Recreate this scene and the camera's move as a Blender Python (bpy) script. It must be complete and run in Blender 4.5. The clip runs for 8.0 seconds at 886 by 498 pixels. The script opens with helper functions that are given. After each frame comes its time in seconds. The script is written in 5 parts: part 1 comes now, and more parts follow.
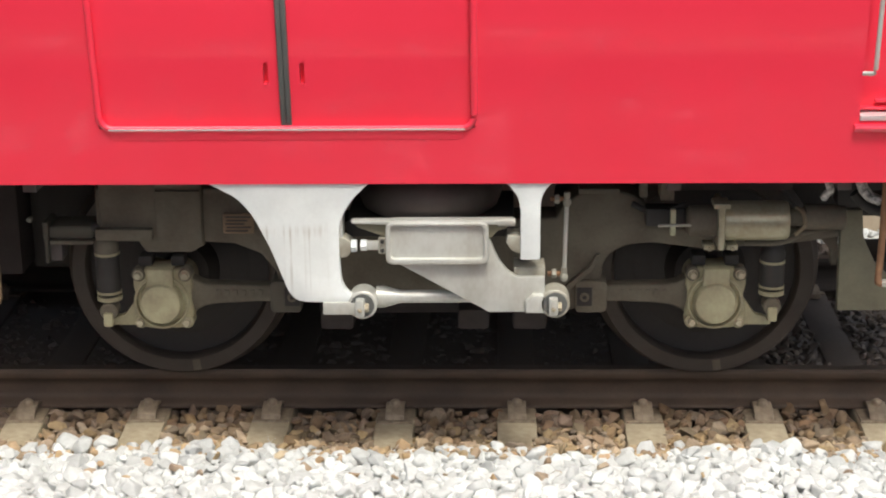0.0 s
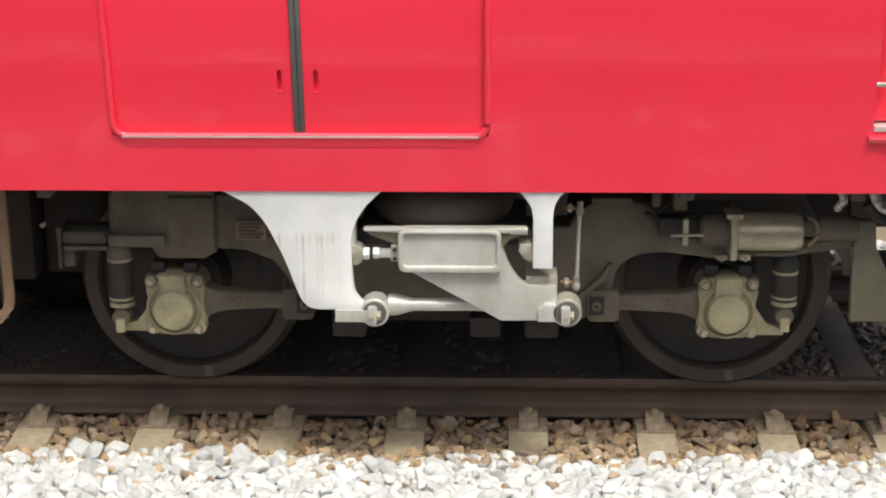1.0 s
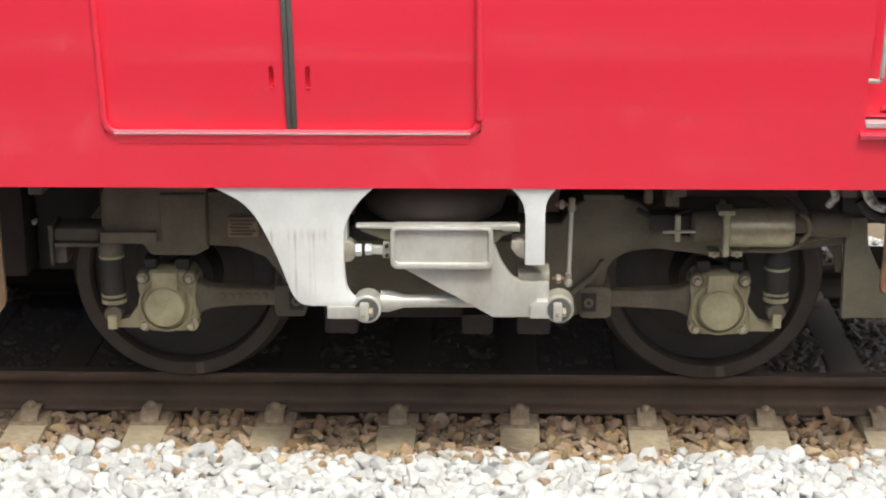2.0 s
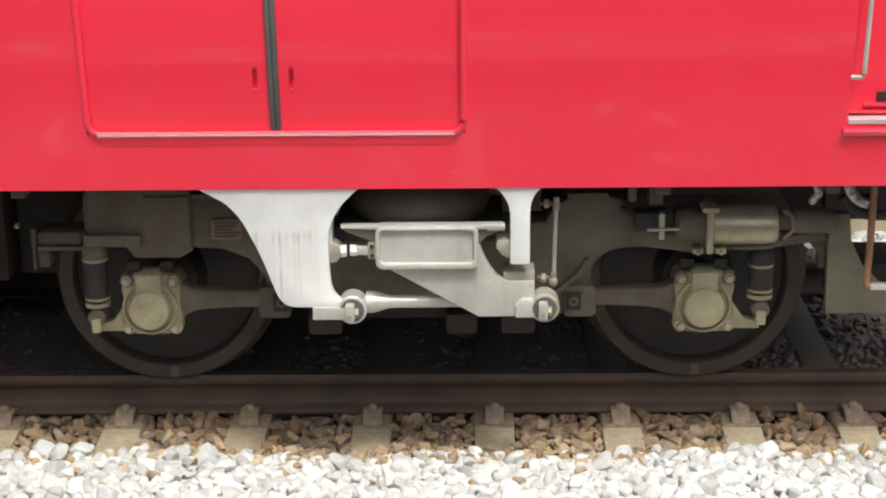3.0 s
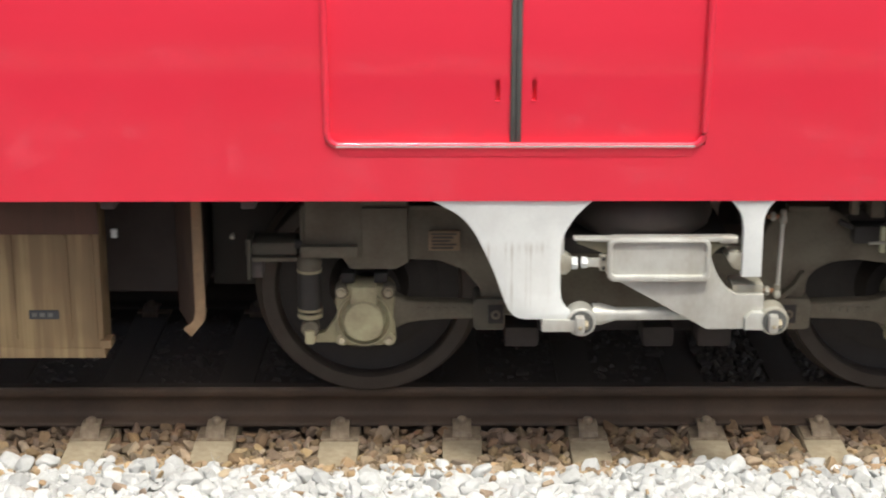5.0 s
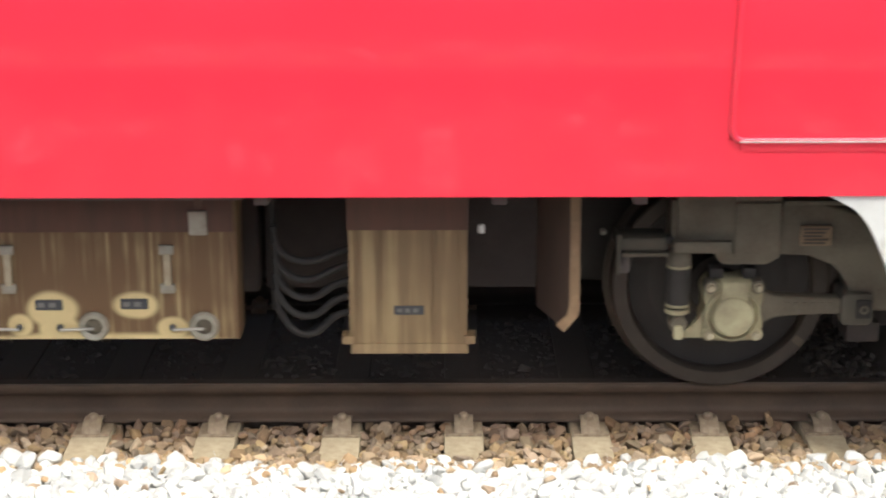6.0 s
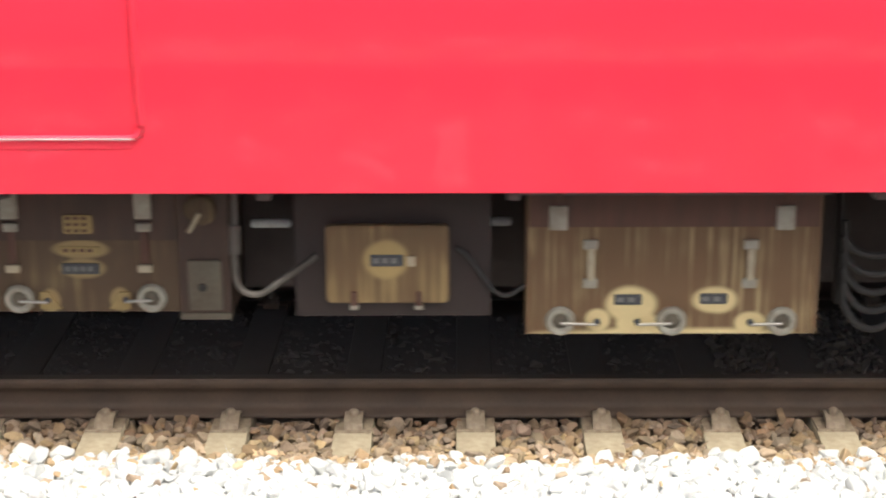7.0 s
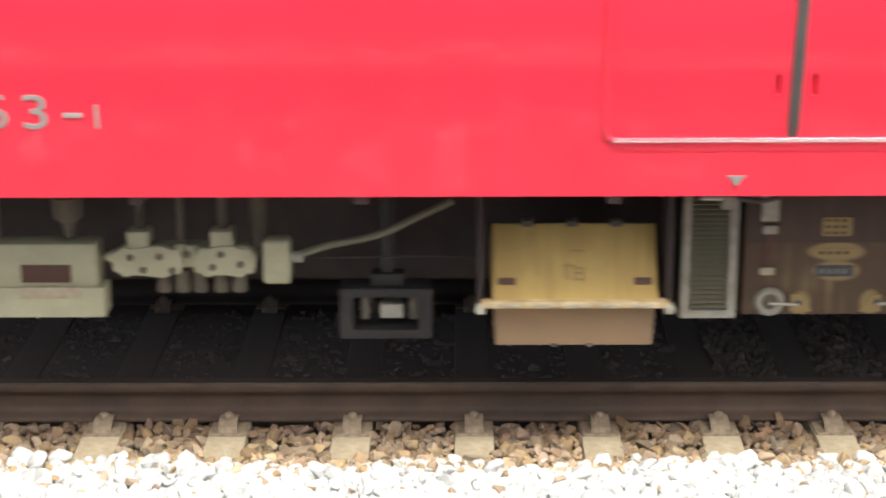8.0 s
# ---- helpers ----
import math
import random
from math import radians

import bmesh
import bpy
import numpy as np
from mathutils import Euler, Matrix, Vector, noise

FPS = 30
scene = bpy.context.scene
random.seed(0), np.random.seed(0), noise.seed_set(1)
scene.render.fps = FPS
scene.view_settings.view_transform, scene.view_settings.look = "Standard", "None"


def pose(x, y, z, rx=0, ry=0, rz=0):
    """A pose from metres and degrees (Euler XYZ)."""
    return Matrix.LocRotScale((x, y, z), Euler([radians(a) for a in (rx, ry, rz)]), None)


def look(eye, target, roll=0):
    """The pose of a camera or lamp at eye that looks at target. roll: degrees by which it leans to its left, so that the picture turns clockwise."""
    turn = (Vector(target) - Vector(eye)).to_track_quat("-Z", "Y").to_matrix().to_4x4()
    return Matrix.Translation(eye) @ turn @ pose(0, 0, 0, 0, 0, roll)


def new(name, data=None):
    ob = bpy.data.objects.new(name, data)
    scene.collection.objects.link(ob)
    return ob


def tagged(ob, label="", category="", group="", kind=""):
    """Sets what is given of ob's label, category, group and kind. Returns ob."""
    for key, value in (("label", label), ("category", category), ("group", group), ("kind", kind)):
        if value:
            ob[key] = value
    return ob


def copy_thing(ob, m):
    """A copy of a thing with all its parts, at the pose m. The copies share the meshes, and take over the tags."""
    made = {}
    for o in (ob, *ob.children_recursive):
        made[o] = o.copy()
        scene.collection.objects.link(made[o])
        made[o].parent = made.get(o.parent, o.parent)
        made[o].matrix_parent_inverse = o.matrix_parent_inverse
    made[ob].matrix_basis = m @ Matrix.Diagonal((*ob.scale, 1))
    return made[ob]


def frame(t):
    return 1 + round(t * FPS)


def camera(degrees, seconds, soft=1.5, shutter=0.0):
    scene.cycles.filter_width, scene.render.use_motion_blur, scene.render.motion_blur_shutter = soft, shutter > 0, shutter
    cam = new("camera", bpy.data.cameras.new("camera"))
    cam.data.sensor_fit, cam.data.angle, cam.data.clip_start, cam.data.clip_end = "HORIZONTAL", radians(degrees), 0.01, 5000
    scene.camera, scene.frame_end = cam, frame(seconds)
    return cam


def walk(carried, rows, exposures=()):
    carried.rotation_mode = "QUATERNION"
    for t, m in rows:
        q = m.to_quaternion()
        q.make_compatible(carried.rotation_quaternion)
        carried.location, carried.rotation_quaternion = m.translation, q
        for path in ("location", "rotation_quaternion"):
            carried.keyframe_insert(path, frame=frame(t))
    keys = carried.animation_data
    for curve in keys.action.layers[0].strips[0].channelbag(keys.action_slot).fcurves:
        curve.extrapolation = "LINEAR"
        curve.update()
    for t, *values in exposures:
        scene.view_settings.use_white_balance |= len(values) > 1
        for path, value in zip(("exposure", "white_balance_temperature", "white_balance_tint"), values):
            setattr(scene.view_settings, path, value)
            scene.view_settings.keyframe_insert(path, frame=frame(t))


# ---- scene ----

# ---- camera: hand-held on the opposite platform, standing still and panning a little ----
cam = camera(28.16, 8.0, soft=2.0, shutter=0.22)
EYE = (0.0, -7.311, 2.583)
TURNS = (  # seconds, yaw, pitch, roll
    (0.0, 1.667, -17.111, 0.616), (0.5, 1.816, -17.054, 0.539), (1.0, 2.171, -16.841, 0.345),
    (1.5, 2.177, -16.933, 0.240), (3.0, 0.894, -16.962, 0.599), (3.5, 0.558, -16.786, 0.488),
    (4.0, 0.226, -16.680, 0.357), (5.5, -0.061, -16.526, 0.040), (6.0, 0.005, -16.679, 0.145),
    (6.5, 0.257, -16.809, 0.172), (7.0, 0.388, -16.815, 0.221), (7.5, 0.395, -16.737, 0.208),
    (8.0, 0.333, -16.697, 0.228))
LIGHTEN = tuple((t, e, 6520, 5) for t, e in ((0.0, 0.45), (4.8, 0.45), (5.3, 0.49), (5.5, 0.57), (5.8, 0.75), (6.2, 0.94), (6.6, 0.97), (8.0, 0.97)))
walk(cam, [(t, pose(*EYE, 90 + p, r, w)) for t, w, p, r in TURNS], exposures=LIGHTEN)

# ---- light: bright, thinly clouded sky ----
SUN_UP, SUN_AZ = 62.0, 162.0
world = bpy.data.worlds.new("sky")
scene.world = world
world.use_nodes = True
wn = world.node_tree
sky = wn.nodes.new("ShaderNodeTexSky")
sky.sky_type = "NISHITA"
sky.sun_disc = False
sky.sun_elevation = radians(SUN_UP)
sky.sun_rotation = radians(SUN_AZ)
sky.air_density, sky.dust_density, sky.ozone_density = 0.8, 6.0, 0.6
wn.links.new(sky.outputs[0], wn.nodes["Background"].inputs[0])
wn.nodes["Background"].inputs[1].default_value = 0.138
sun = new("sun", bpy.data.lights.new("sun", "SUN"))
sun.data.energy, sun.data.angle, sun.data.color = 1.75, radians(10), (1.0, 0.97, 0.93)
az = radians(SUN_AZ)
sun.matrix_world = look((0, 0, 0), (-math.sin(az) * math.cos(radians(SUN_UP)), -math.cos(az) * math.cos(radians(SUN_UP)), -math.sin(radians(SUN_UP))))


# ---- materials ----
def material(name, color, rough=0.6, metal=0.0, dark=None, scale=9.0, amount=0.5, fine=70.0, bump=0.15, coat=0.0, spread=0.0, stretch=(1, 1, 1), island=False):
    """A worn surface: base colour mixed with a second one by noise at two scales, with fine relief. spread: variation from piece to piece."""
    m = bpy.data.materials.new(name)
    m.use_nodes = True
    n, l = m.node_tree.nodes, m.node_tree.links
    b = n["Principled BSDF"]
    b.inputs["Roughness"].default_value, b.inputs["Metallic"].default_value = rough, metal
    b.inputs["Coat Weight"].default_value, b.inputs["Coat Roughness"].default_value = coat, 0.06
    tc, mp = n.new("ShaderNodeTexCoord"), n.new("ShaderNodeMapping")
    mp.inputs["Scale"].default_value = stretch
    l.new(tc.outputs["Object"], mp.inputs[0])
    big, small = n.new("ShaderNodeTexNoise"), n.new("ShaderNodeTexNoise")
    for node, sc, det in ((big, scale, 4), (small, fine, 5)):
        node.inputs["Scale"].default_value, node.inputs["Detail"].default_value = sc, det
        l.new(mp.outputs[0], node.inputs["Vector"])
    both = n.new("ShaderNodeMath")
    both.operation = "MULTIPLY_ADD"
    both.inputs[1].default_value = 0.35
    l.new(small.outputs["Fac"], both.inputs[0])
    l.new(big.outputs["Fac"], both.inputs[2])
    ramp = n.new("ShaderNodeMapRange")
    ramp.inputs[1].default_value, ramp.inputs[2].default_value = 0.5, 0.88
    ramp.inputs[3].default_value, ramp.inputs[4].default_value = 0.0, amount
    l.new(both.outputs[0], ramp.inputs[0])
    mix = n.new("ShaderNodeMix")
    mix.data_type = "RGBA"
    mix.inputs[6].default_value = (*color, 1)
    mix.inputs[7].default_value = (*(dark or [c * 0.55 for c in color]), 1)
    l.new(ramp.outputs[0], mix.inputs[0])
    out = mix.outputs[2]
    if spread:
        src = n.new("ShaderNodeNewGeometry").outputs["Random Per Island"] if island else n.new("ShaderNodeObjectInfo").outputs["Random"]
        hsv, val = n.new("ShaderNodeHueSaturation"), n.new("ShaderNodeMapRange")
        val.inputs[3].default_value, val.inputs[4].default_value = 1 - spread, 1 + spread
        l.new(src, val.inputs[0])
        l.new(val.outputs[0], hsv.inputs["Value"])
        sat, wob = n.new("ShaderNodeMapRange"), n.new("ShaderNodeMath")
        wob.operation = "FRACT"
        mul = n.new("ShaderNodeMath")
        mul.operation = "MULTIPLY"
        mul.inputs[1].default_value = 7.31
        l.new(src, mul.inputs[0])
        l.new(mul.outputs[0], wob.inputs[0])
        sat.inputs[3].default_value, sat.inputs[4].default_value = 0.75, 1.1
        l.new(wob.outputs[0], sat.inputs[0])
        l.new(sat.outputs[0], hsv.inputs["Saturation"])
        hue, far, turn = n.new("ShaderNodeMapRange"), n.new("ShaderNodeMath"), n.new("ShaderNodeMath")
        far.operation, turn.operation = "MULTIPLY", "FRACT"
        far.inputs[1].default_value = 31.7
        l.new(src, far.inputs[0])
        l.new(far.outputs[0], turn.inputs[0])
        hue.inputs[3].default_value, hue.inputs[4].default_value = 0.493, 0.510
        l.new(turn.outputs[0], hue.inputs[0])
        l.new(hue.outputs[0], hsv.inputs["Hue"])
        l.new(out, hsv.inputs["Color"])
        out = hsv.outputs[0]
    l.new(out, b.inputs["Base Color"])
    bp = n.new("ShaderNodeBump")
    bp.inputs["Strength"].default_value, bp.inputs["Distance"].default_value = bump, 0.004
    l.new(both.outputs[0], bp.inputs["Height"])
    l.new(bp.outputs[0], b.inputs["Normal"])
    m.diffuse_color = (*color, 1)
    return m


def streaked(name, clean, dirt, patches=(), lean=0.5, cut=(0.42, 0.68), thin=26):
    """Box paint under brake dust that rain has washed down in upright streaks, with rubbed-clean ovals (x, z, half width, half height)."""
    m = material(name, clean, rough=0.65, bump=0.1, amount=0.25)
    n, l = m.node_tree.nodes, m.node_tree.links
    b = n["Principled BSDF"]
    base = b.inputs["Base Color"].links[0].from_socket
    tc, mp = n.new("ShaderNodeTexCoord"), n.new("ShaderNodeMapping")
    mp.inputs["Scale"].default_value = (thin, 4, 1.3)
    l.new(tc.outputs["Object"], mp.inputs[0])
    st = n.new("ShaderNodeTexNoise")
    st.inputs["Scale"].default_value, st.inputs["Detail"].default_value = 1.0, 5
    l.new(mp.outputs[0], st.inputs["Vector"])
    soft = n.new("ShaderNodeTexNoise")
    soft.inputs["Scale"].default_value = 3.5
    l.new(tc.outputs["Object"], soft.inputs["Vector"])
    add = n.new("ShaderNodeMath")
    add.operation = "MULTIPLY_ADD"
    add.inputs[1].default_value = lean
    l.new(soft.outputs["Fac"], add.inputs[0])
    l.new(st.outputs["Fac"], add.inputs[2])
    fac = n.new("ShaderNodeMapRange")
    fac.interpolation_type = "SMOOTHSTEP"
    fac.inputs[1].default_value, fac.inputs[2].default_value = cut[0] + lean * 0.5, cut[1] + lean * 0.5
    fac.inputs[3].default_value, fac.inputs[4].default_value = 1.0, 0.12
    l.new(add.outputs[0], fac.inputs[0])
    keep = fac.outputs[0]
    for cx, cz, rx, rz in patches:
        mv = n.new("ShaderNodeMapping")
        mv.vector_type = "TEXTURE"
        mv.inputs["Location"].default_value, mv.inputs["Scale"].default_value = (cx, 0, cz), (rx, 1e4, rz)
        l.new(tc.outputs["Object"], mv.inputs[0])
        ln = n.new("ShaderNodeVectorMath")
        ln.operation = "LENGTH"
        l.new(mv.outputs[0], ln.inputs[0])
        wob = n.new("ShaderNodeMath")
        wob.operation = "MULTIPLY_ADD"
        wob.inputs[1].default_value = 0.6
        l.new(soft.outputs["Fac"], wob.inputs[0])
        l.new(ln.outputs["Value"], wob.inputs[2])
        edge = n.new("ShaderNodeMapRange")
        edge.interpolation_type = "SMOOTHSTEP"
        edge.inputs[1].default_value, edge.inputs[2].default_value = 1.1, 1.5
        l.new(wob.outputs[0], edge.inputs[0])
        mn = n.new("ShaderNodeMath")
        mn.operation = "MULTIPLY"
        l.new(keep, mn.inputs[0])
        l.new(edge.outputs[0], mn.inputs[1])
        keep = mn.outputs[0]
    mix = n.new("ShaderNodeMix")
    mix.data_type = "RGBA"
    mix.inputs[7].default_value = (*dirt, 1)
    l.new(keep, mix.inputs[0])
    l.new(base, mix.inputs[6])
    l.new(mix.outputs[2], b.inputs["Base Color"])
    return m


RED = material("red_paint", (0.89, 0.034, 0.076), rough=0.42, dark=(0.85, 0.031, 0.070), scale=2.5, amount=0.6, fine=7, bump=0.08, coat=1.0)
WHITE = streaked("white_bracket_paint", (0.74, 0.77, 0.755), (0.47, 0.46, 0.42), ((-0.76, 0.93, 0.42, 0.11), (-0.53, 0.72, 0.075, 0.26), (0.12, 0.85, 0.16, 0.25)), lean=0.9, cut=(0.26, 0.50), thin=70)
ALU = material("dull_aluminium", (0.58, 0.59, 0.55), rough=0.4, metal=0.3, dark=(0.40, 0.385, 0.33), scale=9, amount=0.7, stretch=(1, 1, 0.6))
# Bright metal; the pink tint paints in the red wall's reflection.
BRIGHT = material("bright_trim_pink", (0.80, 0.72, 0.72), rough=0.3, metal=0.35, dark=(0.66, 0.52, 0.53), scale=14, amount=0.6, bump=0.05)
SILVER = material("polished_steel", (0.52, 0.51, 0.47), rough=0.30, metal=0.9, bump=0.03)
RUBBER = material("grey_rubber", (0.105, 0.108, 0.102), rough=0.6, bump=0.1)
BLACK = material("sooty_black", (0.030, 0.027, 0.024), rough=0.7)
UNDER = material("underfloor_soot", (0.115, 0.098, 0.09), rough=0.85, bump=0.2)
BOGIE = material("bogie_grey_dusty", (0.142, 0.125, 0.090), rough=0.75, dark=(0.075, 0.06, 0.042), scale=6, amount=0.8)
COVER = material("axle_cover_grey", (0.37, 0.345, 0.215), rough=0.7, dark=(0.20, 0.165, 0.105), scale=11, amount=0.7)
BOLT = material("bolt_grey", (0.44, 0.40, 0.29), rough=0.55, metal=0.2, dark=(0.17, 0.12, 0.07), amount=0.6)
TYRE = material("tyre_steel_brown", (0.068, 0.056, 0.046), rough=0.55, metal=0.25, dark=(0.048, 0.036, 0.029), scale=12, amount=0.7)
DISC = material("wheel_disc_soot", (0.026, 0.021, 0.018), rough=0.55, dark=(0.013, 0.010, 0.009), amount=0.9, scale=5)
CYL = material("brake_cylinder_tan", (0.50, 0.49, 0.36), rough=0.34, metal=0.45, dark=(0.29, 0.25, 0.16), scale=8, amount=0.8)
BRASSY = material("name_plate_tan", (0.25, 0.175, 0.105), rough=0.6)
INK = material("print_dark", (0.085, 0.068, 0.05), rough=0.7, bump=0.02)
PALEINK = material("print_pale", (0.19, 0.19, 0.18), rough=0.6, bump=0.02)
PLATE = material("plate_slate", (0.065, 0.07, 0.075), rough=0.5, bump=0.05)
OLIVE = material("plough_olive_grey", (0.20, 0.19, 0.125), rough=0.7, dark=(0.12, 0.10, 0.07), amount=0.6)
RUSTBAR = material("rusty_bar", (0.30, 0.16, 0.08), rough=0.75, dark=(0.15, 0.07, 0.04), scale=20, amount=0.7)
BRAID = material("braided_hose", (0.62, 0.61, 0.58), rough=0.35, metal=0.4, dark=(0.05, 0.05, 0.045), scale=60, amount=1.0, fine=160, bump=0.6)
CABLE = material("grey_cable", (0.030, 0.028, 0.026), rough=0.65)
PALEPIPE = material("pale_pipe", (0.090, 0.080, 0.068), rough=0.6)
# Brown of small fittings; on the box tops it paints in shade.
SHADEBROWN = material("brown_fittings_and_shade", (0.110, 0.052, 0.036), rough=0.7, dark=(0.075, 0.042, 0.03), scale=4, stretch=(8, 1, 1), amount=0.8)
CREAM = material("cream_fitting", (0.46, 0.41, 0.29), rough=0.55, dark=(0.25, 0.19, 0.12), scale=25, amount=0.5)
LIGHTGREY = material("light_grey_fitting", (0.37, 0.36, 0.30), rough=0.5, metal=0.1, dark=(0.20, 0.17, 0.12), scale=20, amount=0.6)
PALEGREEN = material("pale_valve_paint", (0.44, 0.44, 0.29), rough=0.6, dark=(0.28, 0.26, 0.16), scale=10, amount=0.45)
YELLOW = streaked("mustard_cover_paint", (0.50, 0.36, 0.112), (0.40, 0.28, 0.085), lean=0.8)
LIPPAINT = material("worn_lip_paint", (0.50, 0.43, 0.26), rough=0.5, dark=(0.30, 0.20, 0.10), scale=13, amount=0.9)
TANBOX = material("tan_box_paint", (0.34, 0.222, 0.118), rough=0.7, dark=(0.27, 0.19, 0.12), scale=5, amount=0.6)
NARROW = streaked("tan_box_streaked", (0.41, 0.305, 0.16), (0.22, 0.15, 0.08), lean=0.6, cut=(0.35, 0.75), thin=34)
# The last, widest patch makes a paler band along the bottom.
BIGBOX = streaked("brown_box_streaked", (0.68, 0.56, 0.29), (0.155, 0.092, 0.045),
                  ((-3.875, 0.425, 0.09, 0.068), (-3.55, 0.445, 0.085, 0.055), (-3.999, 0.362, 0.048, 0.045),
                   (-3.85, 0.35, 0.075, 0.048), (-3.413, 0.352, 0.06, 0.045), (-3.716, 0.272, 0.62, 0.060)), lean=0.7, cut=(0.50, 1.02), thin=48)
SMALLBOX = streaked("small_box_streaked", (0.42, 0.31, 0.13), (0.155, 0.098, 0.047), ((-4.80, 0.622, 0.08, 0.075),), lean=0.8, cut=(0.42, 0.9), thin=40)
CABINET = streaked("cabinet_streaked", (0.30, 0.22, 0.10), (0.085, 0.054, 0.03),
                   ((-5.985, 0.625, 0.105, 0.035), (-5.985, 0.548, 0.09, 0.04), (-6.11, 0.42, 0.04, 0.05), (-5.84, 0.42, 0.04, 0.05)), lean=0.7, cut=(0.48, 0.9))
SPENTYELLOW = material("stencil_ochre", (0.33, 0.24, 0.10), rough=0.7)
INNER = material("gap_blocker_dark", (0.055, 0.045, 0.043), rough=0.85, bump=0.2)
GUARDTAN = material("guard_edge_lit_tan", (0.27, 0.185, 0.105), rough=0.7, dark=(0.15, 0.09, 0.05), scale=8, amount=0.8)
DULLTAN = material("dull_tan_paint", (0.24, 0.19, 0.12), rough=0.7)
PIVOT = material("pivot_dark_grey", (0.085, 0.076, 0.056), rough=0.75)
CASE = material("sooty_brown_case", (0.038, 0.027, 0.024), rough=0.8, dark=(0.028, 0.021, 0.019))
# Darker brown; across the cabinet top it paints in the body's shade.
CABTOP = material("dark_brown_and_shade", (0.070, 0.043, 0.030), rough=0.7, dark=(0.052, 0.033, 0.026), scale=4, stretch=(8, 1, 1), amount=0.8)
BELLOWS = material("dusty_rubber", (0.062, 0.050, 0.042), rough=0.7)
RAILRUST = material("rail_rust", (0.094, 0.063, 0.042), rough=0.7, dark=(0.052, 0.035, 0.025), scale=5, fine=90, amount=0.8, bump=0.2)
# Darker copy of the rail colour: shade painted in for the far rail.
SHADERAIL = material("rail_shade_dark", (0.062, 0.051, 0.043), rough=0.7, dark=(0.045, 0.036, 0.030), scale=5, fine=90)
RAILTOP = material("rail_running_face", (0.16, 0.13, 0.11), rough=0.42, metal=0.6, stretch=(0.2, 1, 1))
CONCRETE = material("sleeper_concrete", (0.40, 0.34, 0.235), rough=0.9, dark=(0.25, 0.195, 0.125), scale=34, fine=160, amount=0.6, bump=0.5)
def shade_between_rails(m):
    """Shade under the car, painted dark on the sleepers' middle."""
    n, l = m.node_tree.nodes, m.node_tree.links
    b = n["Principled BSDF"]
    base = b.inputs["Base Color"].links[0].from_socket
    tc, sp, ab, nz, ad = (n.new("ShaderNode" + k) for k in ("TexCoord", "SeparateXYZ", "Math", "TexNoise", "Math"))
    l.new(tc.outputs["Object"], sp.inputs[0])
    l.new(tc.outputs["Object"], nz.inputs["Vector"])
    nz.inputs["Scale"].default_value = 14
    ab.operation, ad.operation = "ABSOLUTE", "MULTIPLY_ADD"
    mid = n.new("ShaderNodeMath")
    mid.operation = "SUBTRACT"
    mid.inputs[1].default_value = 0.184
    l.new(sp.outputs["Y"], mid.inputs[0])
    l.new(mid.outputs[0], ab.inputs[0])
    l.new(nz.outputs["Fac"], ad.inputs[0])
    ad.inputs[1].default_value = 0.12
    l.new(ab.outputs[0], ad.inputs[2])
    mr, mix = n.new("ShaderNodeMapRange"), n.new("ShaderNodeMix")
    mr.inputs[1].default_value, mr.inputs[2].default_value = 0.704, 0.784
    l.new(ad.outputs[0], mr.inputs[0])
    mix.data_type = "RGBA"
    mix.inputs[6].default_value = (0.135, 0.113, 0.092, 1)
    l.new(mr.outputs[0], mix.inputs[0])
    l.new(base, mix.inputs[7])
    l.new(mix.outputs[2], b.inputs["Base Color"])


shade_between_rails(CONCRETE)
CLIPRUST = material("clip_rust", (0.29, 0.235, 0.165), rough=0.6, dark=(0.15, 0.105, 0.072), scale=30, amount=0.8)
WHITESTONE = material("pale_limestone", (0.60, 0.612, 0.60), rough=0.9, dark=(0.36, 0.36, 0.345), scale=18, fine=120, amount=0.5, bump=0.3, spread=0.22, island=True)
BROWNSTONE = material("rusty_ballast", (0.31, 0.222, 0.130), rough=0.9, dark=(0.14, 0.092, 0.054), scale=16, fine=120, amount=0.7, bump=0.4, spread=0.42, island=True)
# Ballast under the car: its shade is put into a darker base colour.
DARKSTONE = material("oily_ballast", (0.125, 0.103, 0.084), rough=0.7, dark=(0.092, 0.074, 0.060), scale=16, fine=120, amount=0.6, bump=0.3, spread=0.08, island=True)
DEEPBROWNSTONE = material("deep_brown_ballast", (0.225, 0.148, 0.088), rough=0.85, dark=(0.10, 0.064, 0.040), scale=16, fine=120, amount=0.7, bump=0.4, spread=0.4, island=True)
TANSTONE = material("tan_ballast", (0.43, 0.315, 0.19), rough=0.9, dark=(0.24, 0.165, 0.10), scale=16, fine=120, amount=0.7, bump=0.4, spread=0.32, island=True)
# Lighter ballast colour paints in the light entering at the car's end.
LITSTONE = material("lit_end_ballast", (0.16, 0.13, 0.105), rough=0.6, dark=(0.075, 0.058, 0.046), scale=16, fine=120, amount=0.7, bump=0.3, spread=0.3, island=True)
# Dust bed under the car, coloured dark for the shade there.
SHADEBED = material("shade_dark_dust", (0.135, 0.113, 0.093), rough=0.9, dark=(0.105, 0.088, 0.073), scale=14, fine=80, bump=0.5)
SOIL = material("ballast_dust", (0.16, 0.11, 0.07), rough=0.95, dark=(0.09, 0.06, 0.04), scale=12, fine=60, bump=0.5)
GROUNDGREY = material("pale_gravel_ground", (0.30, 0.28, 0.25), rough=0.95, dark=(0.16, 0.14, 0.12), scale=20, fine=60, amount=0.9, bump=0.8)
